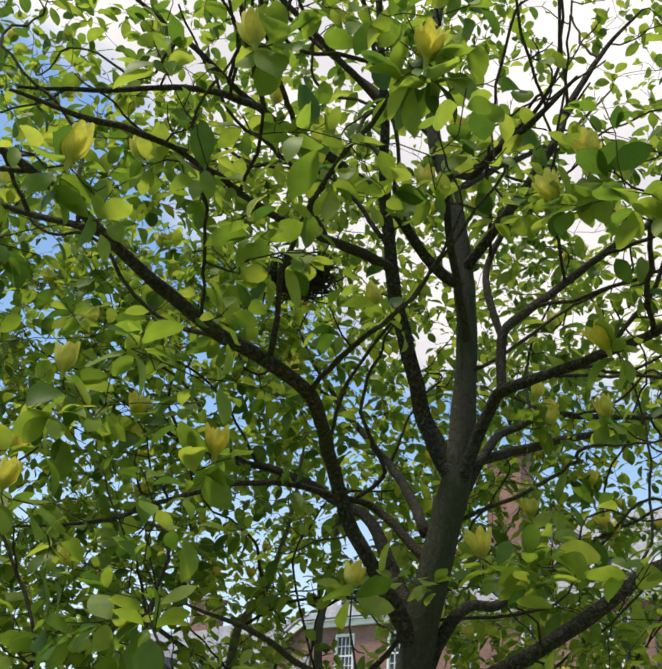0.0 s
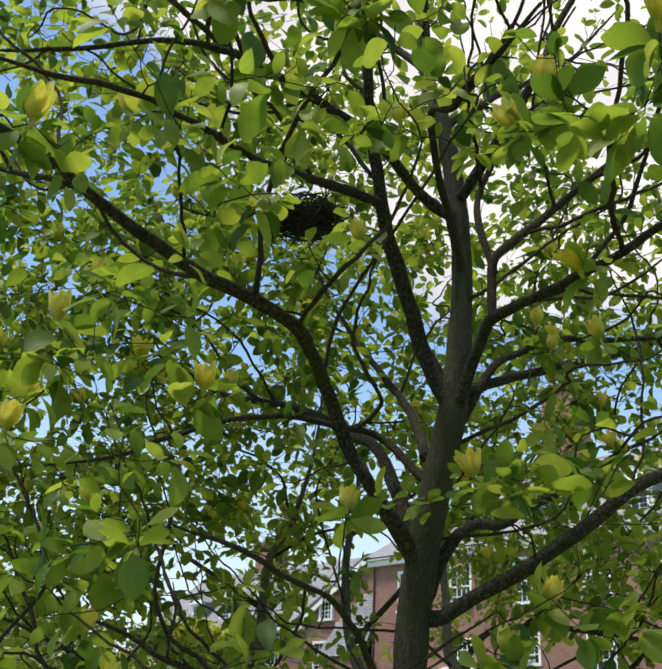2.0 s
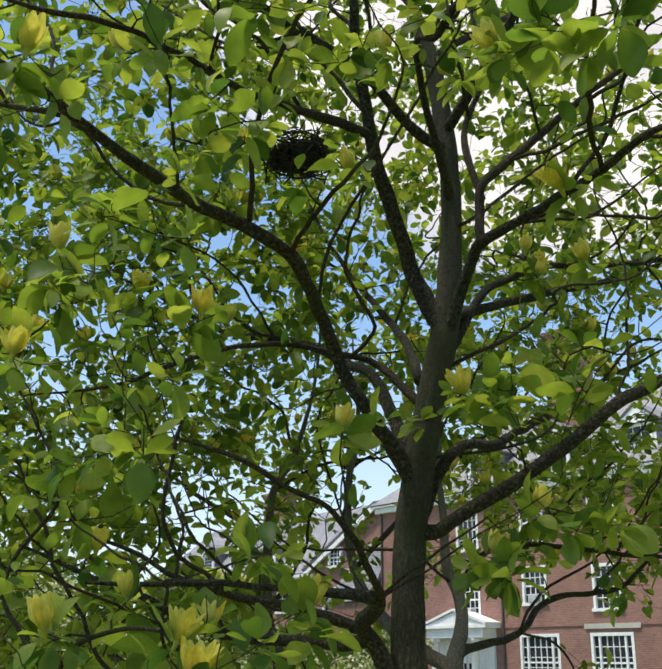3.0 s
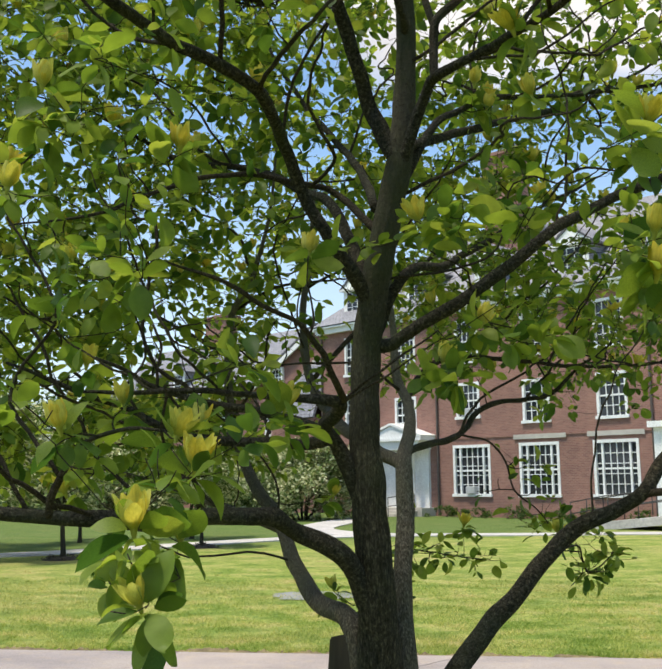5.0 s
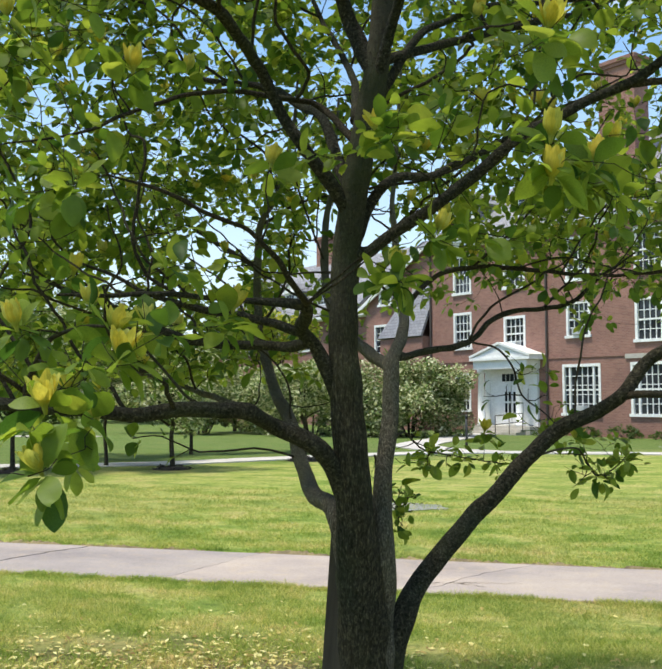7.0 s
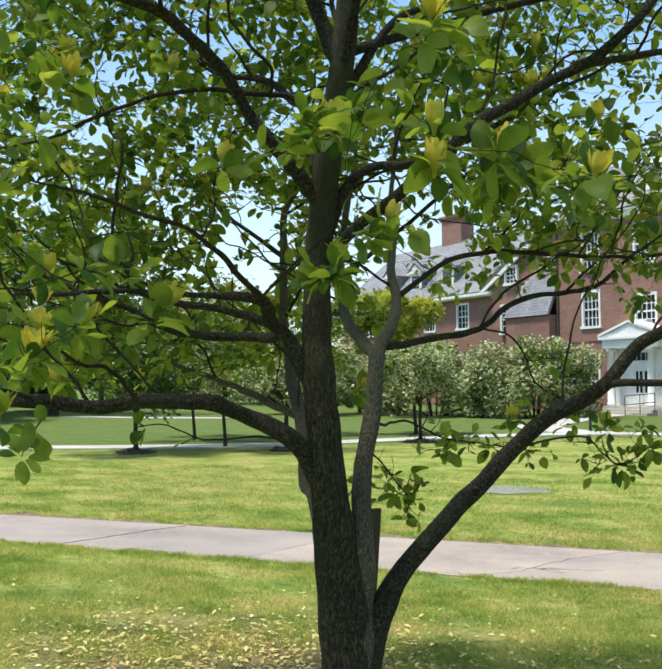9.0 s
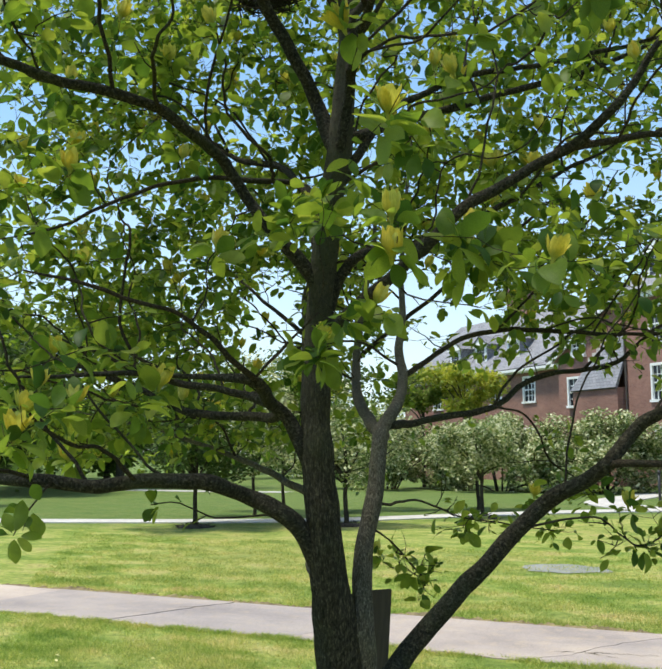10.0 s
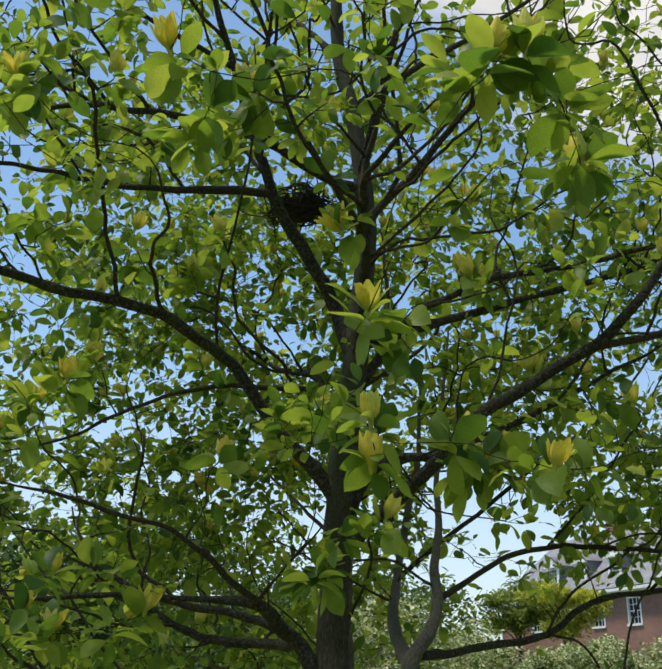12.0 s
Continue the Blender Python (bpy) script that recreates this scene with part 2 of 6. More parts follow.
IRON = two_tone("black_iron", (0.012, 0.012, 0.012), (0.03, 0.03, 0.03), 6, 0.5)
CONCRETE = concrete_material()
FAR_PATH = two_tone("far_path_concrete", (0.42, 0.40, 0.38), (0.55, 0.52, 0.50), 0.7, 0.9)
SOIL = two_tone("soil_edge", (0.05, 0.036, 0.022), (0.12, 0.09, 0.055), 3, 0.95, 0.6, 0.01, 30)
THATCH = two_tone("dry_thatch", (0.10, 0.075, 0.04), (0.30, 0.235, 0.11), 5, 0.95, 0.8, 0.02, 45)
ASPHALT_PATCH = two_tone("grey_patch", (0.19, 0.2, 0.17), (0.27, 0.27, 0.25), 2.2, 0.9)


def lawn_patches(n, l):
    """Green and straw patches of the lawn."""
    big = noise_tex(n, l, 0.16, 5, 0.6)
    mid = noise_tex(n, l, 1.1, 7, 0.72, (0.75, 1.2, 1))
    c = ramp(n, l, mid, [(0.33, (0.125, 0.20, 0.04)), (0.43, (0.205, 0.285, 0.06)), (0.52, (0.32, 0.36, 0.10)), (0.60, (0.43, 0.405, 0.155)), (0.70, (0.37, 0.305, 0.14))])
    c = mixed(n, l, c, (0.38, 0.33, 0.15), ramp(n, l, big, [(0.46, (0, 0, 0)), (0.75, (0.55, 0.55, 0.55))]))
    # tree shade on the lawn beyond the far walk, painted as darker green
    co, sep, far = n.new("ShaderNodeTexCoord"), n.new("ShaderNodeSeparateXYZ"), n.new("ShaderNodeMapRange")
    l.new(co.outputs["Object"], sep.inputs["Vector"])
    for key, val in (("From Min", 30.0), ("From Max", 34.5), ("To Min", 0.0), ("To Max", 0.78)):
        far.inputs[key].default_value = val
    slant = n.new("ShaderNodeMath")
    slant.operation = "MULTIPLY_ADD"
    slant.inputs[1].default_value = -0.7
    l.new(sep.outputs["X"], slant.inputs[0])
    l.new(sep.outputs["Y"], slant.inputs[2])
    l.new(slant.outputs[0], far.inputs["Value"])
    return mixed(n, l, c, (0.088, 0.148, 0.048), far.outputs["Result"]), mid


def blade_material():
    """Grass blades in the lawn's own patches of colour, each a little different, light passing through."""
    m, n, l, b = material("grass_blade", 0.7)
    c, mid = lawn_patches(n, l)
    c = mixed(n, l, c, ramp(n, l, random_value(n, l), [(0.0, (0.55, 0.7, 0.5)), (0.5, (1.05, 1.08, 1.0)), (0.8, (1.45, 1.32, 1.5)), (1.0, (1.8, 1.55, 2.1))]), 1.0, "MULTIPLY")
    l.new(c, b.inputs["Base Color"])
    b.inputs["Specular IOR Level"].default_value = 0.15
    t, mix = n.new("ShaderNodeBsdfTranslucent"), n.new("ShaderNodeMixShader")
    l.new(mixed(n, l, c, (1.35, 1.3, 1.0), 1.0, "MULTIPLY"), t.inputs["Color"])
    mix.inputs["Fac"].default_value = 0.5
    l.new(b.outputs["BSDF"], mix.inputs[1])
    l.new(t.outputs["BSDF"], mix.inputs[2])
    l.new(mix.outputs["Shader"], n["Material Output"].inputs["Surface"])
    return m


def grass_material():
    """Mown lawn: patches, tufts, thin spots, and the littered bare ground by the tree."""
    m, n, l, b = material("lawn", 0.95)
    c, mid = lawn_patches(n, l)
    tuft = noise_tex(n, l, 9.0, 6, 0.75)
    fine = noise_tex(n, l, 55, 5, 0.8)
    c = mixed(n, l, c, ramp(n, l, tuft, [(0.32, (0.42, 0.5, 0.4)), (0.5, (0.98, 1.0, 0.95)), (0.7, (1.35, 1.25, 1.25))]), 1.0, "MULTIPLY")
    c = mixed(n, l, c, ramp(n, l, fine, [(0.28, (0.5, 0.55, 0.45)), (0.7, (1.3, 1.26, 1.2))]), 1.0, "MULTIPLY")
    co, off, ln = n.new("ShaderNodeTexCoord"), n.new("ShaderNodeMapping"), n.new("ShaderNodeVectorMath")
    off.inputs["Location"].default_value, off.inputs["Scale"].default_value = (0.7, -4.0, 0), (0.5, 0.7, 0)
    ln.operation = "LENGTH"
    l.new(co.outputs["Object"], off.inputs["Vector"])
    l.new(off.outputs["Vector"], ln.inputs[0])
    e = n.new("ShaderNodeMath")
    e.operation = "ADD"
    l.new(ln.outputs["Value"], e.inputs[0])
    l.new(mid, e.inputs[1])
    bare2 = n.new("ShaderNodeMapRange")
    for key, val in (("From Min", 0.95), ("From Max", 1.9), ("To Min", 0.85), ("To Max", 0.0)):
        bare2.inputs[key].default_value = val
    l.new(e.outputs[0], bare2.inputs["Value"])
    soil = ramp(n, l, tuft, [(0.35, (0.10, 0.075, 0.042)), (0.65, (0.27, 0.21, 0.115))])
    c = mixed(n, l, c, soil, bare2.outputs["Result"])
    l.new(c, b.inputs["Base Color"])
    b.inputs["Specular IOR Level"].default_value = 0.15
    h = n.new("ShaderNodeMath")
    h.operation = "ADD"
    l.new(tuft, h.inputs[0])
    l.new(fine, h.inputs[1])
    bumped(n, l, b, h.outputs[0], 0.7, 0.05)
    return m


def brick_material():
    m, n, l, b = material("brick", 0.85)
    c, k = n.new("ShaderNodeTexCoord"), n.new("ShaderNodeTexBrick")
    k.inputs["Color1"].default_value, k.inputs["Color2"].default_value = (0.275, 0.135, 0.106, 1), (0.195, 0.092, 0.076, 1)
    k.inputs["Mortar"].default_value = (0.31, 0.205, 0.165, 1)
    k.inputs["Scale"].default_value, k.inputs["Brick Width"].default_value, k.inputs["Row Height"].default_value = 1.0, 0.21, 0.075
    k.inputs["Mortar Size"].default_value = 0.008
    l.new(c.outputs["UV"], k.inputs["Vector"])
    big = ramp(n, l, noise_tex(n, l, 0.5, 5, 0.6), [(0.3, (0.8, 0.78, 0.78)), (0.7, (1.15, 1.12, 1.1))])
    l.new(mixed(n, l, k.outputs["Color"], big, 1.0, "MULTIPLY"), b.inputs["Base Color"])
    bumped(n, l, b, k.outputs["Fac"], -0.3, 0.01)
    return m


def slate_material():
    m, n, l, b = material("slate", 0.6)
    c, k = n.new("ShaderNodeTexCoord"), n.new("ShaderNodeTexBrick")
    k.inputs["Color1"].default_value, k.inputs["Color2"].default_value = (0.20, 0.20, 0.225, 1), (0.27, 0.265, 0.285, 1)
    k.inputs["Mortar"].default_value = (0.09, 0.09, 0.10, 1)
    k.inputs["Scale"].default_value, k.inputs["Brick Width"].default_value, k.inputs["Row Height"].default_value = 1.0, 0.28, 0.2
    k.inputs["Mortar Size"].default_value = 0.012
    l.new(c.outputs["UV"], k.inputs["Vector"])
    big = ramp(n, l, noise_tex(n, l, 0.7, 5, 0.6), [(0.3, (0.82, 0.82, 0.84)), (0.7, (1.12, 1.12, 1.1))])
    l.new(mixed(n, l, k.outputs["Color"], big, 1.0, "MULTIPLY"), b.inputs["Base Color"])
    return m


def glass_material():
    m, n, l, b = material("window_glass", 0.06)
    tone = ramp(n, l, noise_tex(n, l, 0.6, 3, 0.5), [(0.35, (0.012, 0.014, 0.018)), (0.7, (0.05, 0.055, 0.065))])
    l.new(tone, b.inputs["Base Color"])
    b.inputs["Specular IOR Level"].default_value = 0.4
    return m


GRASS, BLADE, BRICK, SLATE, GLASS = grass_material(), blade_material(), brick_material(), slate_material(), glass_material()


# ---- mesh helpers ----
def mesh_object(name, bm, mat, parent=None, smooth=False):
    me = bpy.data.meshes.new(name)
    bm.to_mesh(me)
    bm.free()
    me.materials.append(mat)
    if smooth:
        me.shade_smooth()
    ob = new(name, me)
    if parent:
        ob.parent = parent
    return ob


def part(name, bm, mat, parent, label="", smooth=False):
    ob = mesh_object(name, bm, mat, parent, smooth)
    return tagged(ob, label) if label else ob


def box(bm, x0, x1, y0, y1, z0, z1, m=None):
    """A box with UVs in metres over its faces."""
    uv = bm.loops.layers.uv.verify()
    co = [(x0, y0, z0), (x1, y0, z0), (x1, y1, z0), (x0, y1, z0), (x0, y0, z1), (x1, y0, z1), (x1, y1, z1), (x0, y1, z1)]
    vs = [bm.verts.new(m @ Vector(c) if m else c) for c in co]
    for q in ((0, 3, 2, 1), (4, 5, 6, 7), (0, 1, 5, 4), (1, 2, 6, 5), (2, 3, 7, 6), (3, 0, 4, 7)):
        f = bm.faces.new([vs[i] for i in q])
        for i, loop in zip(q, f.loops):
            x, y, z = co[i]
            loop[uv].uv = (x, y) if q in ((0, 3, 2, 1), (4, 5, 6, 7)) else ((x, z) if q in ((0, 1, 5, 4), (2, 3, 7, 6)) else (y, z))
    return vs


def slab(bm, pts, thick):
    """A flat polygon of thickness, laid against its normal; UVs run along the first edge and across it."""
    uv = bm.loops.layers.uv.verify()
    p = [Vector(c) for c in pts]
    nrm = (p[1] - p[0]).cross(p[2] - p[0]).normalized()
    ax = (p[1] - p[0]).normalized()
    ay = nrm.cross(ax)
    top = [bm.verts.new(c) for c in p]
    low = [bm.verts.new(c - nrm * thick) for c in p]
    faces = [bm.faces.new(top), bm.faces.new(low[::-1])]
    for i in range(len(p)):
        j = (i + 1) % len(p)
        faces.append(bm.faces.new((top[j], top[i], low[i], low[j])))
    for f in faces:
        for loop in f.loops:
            d = loop.vert.co - p[0]
            loop[uv].uv = (d.dot(ax), d.dot(ay))


def smooth_path(pts, per):
    """Points of a Catmull-Rom line through control points (any number of values each)."""
    p = [np.array(c, float) for c in pts]
    p = [2 * p[0] - p[1]] + p + [2 * p[-1] - p[-2]]
    out = []
    for i in range(1, len(p) - 2):
        for k in range(per):
            u = k / per
            out.append(0.5 * (2 * p[i] + (p[i + 1] - p[i - 1]) * u + (2 * p[i - 1] - 5 * p[i] + 4 * p[i + 1] - p[i + 2]) * u * u
                              + (3 * p[i] - p[i - 1] - 3 * p[i + 1] + p[i + 2]) * u ** 3))
    out.append(p[-2])
    return out


def tube_data(line, sides, rough=0.0, seed=0.0):
    """Rings round a line of (x, y, z, radius), closed at both ends; rough: knots and ridges, as a share of the radius."""
    verts, faces = [], []
    side = Vector((1, 0, 0))
    n = len(line)
    for i, q in enumerate(line):
        a, b = line[max(i - 1, 0)], line[min(i + 1, n - 1)]
        d = Vector(b[:3]) - Vector(a[:3])
        d = d.normalized() if d.length > 1e-6 else Vector((0, 0, 1))
        side = (side - d * side.dot(d))
        side = side.normalized() if side.length > 1e-4 else d.orthogonal().normalized()
        up = d.cross(side)
        c, r = Vector(q[:3]), max(float(q[3]), 0.0012)
        for k in range(sides):
            a2 = 2 * math.pi * k / sides
            o = side * math.cos(a2) + up * math.sin(a2)
            rr = r
            if rough:
                rr *= 1 + rough * (noise.noise((c + o * r) * 9 + Vector((seed, 0, 0))) + 0.6 * noise.noise(Vector((o.x * 5, o.y * 5, c.z * 2.2 + seed))))
            verts.append(c + o * rr)
    for i in range(n - 1):
        for k in range(sides):
            k2 = (k + 1) % sides
            faces.append((i * sides + k, i * sides + k2, (i + 1) * sides + k2, (i + 1) * sides + k))
    faces.append(tuple(range(sides))[::-1])
    faces.append(tuple((n - 1) * sides + k for k in range(sides)))
    return verts, faces


def data_object(name, verts, faces, mat, parent=None, smooth=True):
    me = bpy.data.meshes.new(name)
    me.from_pydata([tuple(v) for v in verts], [], faces)
    me.materials.append(mat)
    if smooth:
        me.shade_smooth()
    ob = new(name, me)
    if parent:
        ob.parent = parent
    return ob


class Pile:
    """Many small pieces gathered for one mesh."""

    def __init__(self):
        self.v, self.f = [], []

    def add(self, verts, faces):
        k = len(self.v)
        self.v.extend(verts)
        self.f.extend([tuple(i + k for i in q) for q in faces])


# ---- ground, paths ----
def ground():
    bm = bmesh.new()
    s = 1500
    bmesh.ops.create_grid(bm, x_segments=60, y_segments=60, size=s)
    tagged(mesh_object("ground", bm, GRASS), "mown green and straw-yellow campus lawn", "lawn", kind="structure")


PATH_Y0, PATH_Y1 = 9.1, 10.95


def break_line(x0, x1, seed, rough):
    """A joint or crack across the path: from its near edge to its far one, straight or jagged."""
    rng = random.Random(seed)
    out = []
    for i in range(15):
        u = i / 14
        bend = rough * (noise.noise(Vector((u * 2.1, seed, 0))) * 1.3 + rng.uniform(-0.32, 0.32)) * min(1.0, 5 * u + 0.2)
        out.append((x0 + (x1 - x0) * u + bend, PATH_Y0 + (PATH_Y1 - PATH_Y0) * u))
    return out


def ribbon(name, pts, width, z, mat, parent, seed):
    """A ragged dark line of debris lying in a crack."""
    rng = random.Random(seed)
    v, f = [], []
    for i, (x, y) in enumerate(pts):
        a, b = pts[max(i - 1, 0)], pts[min(i + 1, len(pts) - 1)]
        d = Vector((b[0] - a[0], b[1] - a[1], 0)).normalized()
        w = width * rng.uniform(0.15, 1.0) / 2
        v += [(x - d.y * w, y + d.x * w, z), (x + d.y * w, y - d.x * w, z)]
        if i:
            f.append((2 * i - 2, 2 * i - 1, 2 * i + 1, 2 * i))
    return data_object(name, v, f, mat, parent, False)


def sidewalk():
    top = tagged(new("pavement"), "pale pinkish-grey concrete slab path across the lawn, cracked", "path", kind="structure")
    bm = bmesh.new()
    box(bm, -40, 40, PATH_Y0 + 0.05, PATH_Y1 + 0.03, -0.05, 0.003)
    part("bed", bm, SOIL, top, "bare brown soil between the slabs")
    for y0, w, h in ((PATH_Y1 + 0.0, 0.26, 0.05), (PATH_Y0 + 0.015, -0.09, 0.014)):
        v, f = [], []
        for i in range(2400):
            x = -14 + 24 * i / 2399
            k = 0.35 + 1.1 * noise.noise(Vector((x * 1.1, y0, 0))) + 0.5 * noise.noise(Vector((x * 6, y0, 3))) + 0.35 * noise.noise(Vector((x * 23, y0, 5)))
            k = min(max(k, 0.02), 1.5)
            v += [(x, y0 + 0.02 * noise.noise(Vector((x * 9, 2, y0))), 0.0), (x, y0 + w * 0.45 * k, 0.006 + h * k), (x, y0 + w * k, 0.001)]
            if i:
                a = 3 * i
                f += [(a - 3, a, a + 1, a - 2), (a - 2, a + 1, a + 2, a - 1)]
        data_object("soil_lip", v, f, THATCH, top)
    # near x, far x, roughness and gap of each break between slabs
    breaks = [(-40, -40, 0, 0.01)] + [(x, x + 0.15, 0.01, 0.012) for x in (-36.2, -32.5, -28.8, -25, -21.4, -17.7, -14, -10.6, -8.1)]
    breaks += [(-5.75, -5.05, 0.12, 0.026), (-3.28, -2.72, 0.08, 0.014), (-0.72, 0.5, 0.14, 0.009), (3.2, 3.4, 0.02, 0.012)]
    breaks += [(x, x, 0.01, 0.012) for x in (5.9, 8.4, 11, 14.5, 18, 22, 26, 30, 35, 40)]
    rng = random.Random(4)
    lines = [break_line(a, b, i + 1, r) for i, (a, b, r, g) in enumerate(breaks)]
    for k in range(len(lines) - 1):
        ga, gb = breaks[k][3] / 2, breaks[k + 1][3] / 2
        lift = 0.010 + rng.uniform(-0.002, 0.002)
        left = [(x + ga * rng.uniform(0.5, 1.5), y) for x, y in lines[k]]
        right = [(x - gb * rng.uniform(0.5, 1.5), y) for x, y in lines[k + 1]]
        n = max(2, int((right[0][0] - left[0][0]) / 0.12))
        far = [(left[-1][0] + (right[-1][0] - left[-1][0]) * i / n, PATH_Y1 + 0.03 * noise.noise(Vector((left[-1][0] + i * 0.12, 7, 0)) * 1.5)) for i in range(1, n)]
        near = [(right[0][0] + (left[0][0] - right[0][0]) * i / n, PATH_Y0 + 0.08 * noise.noise(Vector((right[0][0] - i * 0.12, 1, 0)) * 2.5)) for i in range(1, n)]
        ring = left + far + right[::-1] + near
        v = [(x, y, lift) for x, y in ring] + [(x, y, -0.04) for x, y in ring]
        m = len(ring)
        f = [tuple(range(m))[::-1]] + [(i, (i + 1) % m, m + (i + 1) % m, m + i) for i in range(m)]
        data_object("slab", v, f, CONCRETE, top, False)
    for seed, x0, y0, x1, y1, w in ((31, -0.5, 9.58, -0.02, 9.72, 0.034), (33, -0.04, 9.7, 0.42, 9.78, 0.012), (34, -5.5, 10.3, -4.9, 10.75, 0.016), (36, -0.2, 9.62, 0.1, 9.52, 0.014)):
        rr = random.Random(seed)
        pts = [(x0 + (x1 - x0) * i / 13 + rr.uniform(-0.03, 0.03), y0 + (y1 - y0) * i / 13 + rr.uniform(-0.04, 0.04)) for i in range(14)]
        ribbon("crack", pts, w, 0.0145, SOIL, top, seed)


def strip(name, pts, width, z, mat, label, category):
    line = smooth_path(pts, 8)
    v, f = [], []
    for i, p in enumerate(line):
        a, b = line[max(i - 1, 0)], line[min(i + 1, len(line) - 1)]
        d = Vector((b[0] - a[0], b[1] - a[1], 0)).normalized()
        s = Vector((-d.y, d.x, 0)) * width / 2
        c = Vector((p[0], p[1], 0))
        for o in (s, -s):
            v.append(c + o + Vector((0, 0, z)))
        for o in (s, -s):
            v.append(c + o + Vector((0, 0, -0.04)))
        if i:
            k = 4 * i
            f += [(k - 4, k - 3, k + 1, k), (k - 4, k, k + 2, k - 2), (k - 3, k - 1, k + 3, k + 1)]
    return tagged(data_object(name, v, f, mat, None, False), label, category, kind="structure")


ground()
sidewalk()
strip("pavement_far", [(-40, 17), (-24, 20.5), (-17.2, 22.3), (-11.4, 24.9), (-8.2, 28.3), (-5.4, 31.3), (-2.4, 33.2), (3.4, 33.6), (14, 35), (30, 37)], 1.3, 0.03, FAR_PATH, "light concrete walk along the far lawn", "path")
strip("pavement_porch", [(-3.9, 50.6), (-4.6, 46.5), (-5.2, 42), (-5.4, 37.5), (-4.0, 34.6), (-2.2, 33.3)], 1.7, 0.034, FAR_PATH, "light concrete walk to the porch", "path")
strip("pavement_side", [(-32, 42.6), (-27, 42.2), (-24, 42.3), (-22, 42.5)], 1.2, 0.026, FAR_PATH, "light concrete walk beside the shrubs", "path")
bm = bmesh.new()
bmesh.ops.create_circle(bm, cap_ends=True, segments=40, radius=0.75, matrix=Matrix.Translation((-1.95, 16.3, 0.012)) @ Matrix.Diagonal((1, 0.75, 1, 1)))
for v in bm.verts:
    v.co.xy += Vector((noise.noise(v.co * 3), noise.noise(v.co * 3 + Vector((5, 0, 0))))) * 0.22
patch = mesh_object("manhole_slab", bm, ASPHALT_PATCH)
tagged(patch, "flat grey slab let into the lawn", "slab", kind="structure")


# ---- brick hall ----
HALL = Matrix.Translation((3, 47, 0)) @ Matrix.Rotation(radians(-38), 4, "Z")   # x along the front, y into the building
EAVE = 10.6


def wall_with_holes(bm, x0, x1, z0, z1, holes, depth):
    """A front wall at y = 0 with rectangular openings through it, as one closed shell."""
    uv = bm.loops.layers.uv.verify()
    xs = sorted({x0, x1, *[h[0] for h in holes], *[h[1] for h in holes]})
    zs = sorted({z0, z1, *[h[2] for h in holes], *[h[3] for h in holes]})
    grid = {}

    def vert(i, k, y):
        if (i, k, y) not in grid:
            grid[i, k, y] = bm.verts.new((xs[i], y, zs[k]))
        return grid[i, k, y]

    def face(*vs):
        f = bm.faces.new(vs)
        for loop in f.loops:
            c = loop.vert.co
            loop[uv].uv = (c.x + c.y, c.z)

    def solid(i, k):
        if not (0 <= i < len(xs) - 1 and 0 <= k < len(zs) - 1):
            return False
        mx, mz = (xs[i] + xs[i + 1]) / 2, (zs[k] + zs[k + 1]) / 2
        return not any(h[0] < mx < h[1] and h[2] < mz < h[3] for h in holes)

    for i in range(len(xs) - 1):
        for k in range(len(zs) - 1):
            if not solid(i, k):
                continue
            a, b, c, d = (vert(i, k, 0), vert(i + 1, k, 0), vert(i + 1, k + 1, 0), vert(i, k + 1, 0))
            e, f, g, h = (vert(i, k, depth), vert(i + 1, k, depth), vert(i + 1, k + 1, depth), vert(i, k + 1, depth))
            face(a, b, c, d)
            face(f, e, h, g)
            if not solid(i - 1, k):
                face(e, a, d, h)
            if not solid(i + 1, k):
                face(b, f, g, c)
            if not solid(i, k - 1):
                face(e, f, b, a)
            if not solid(i, k + 1):
                face(d, c, g, h)


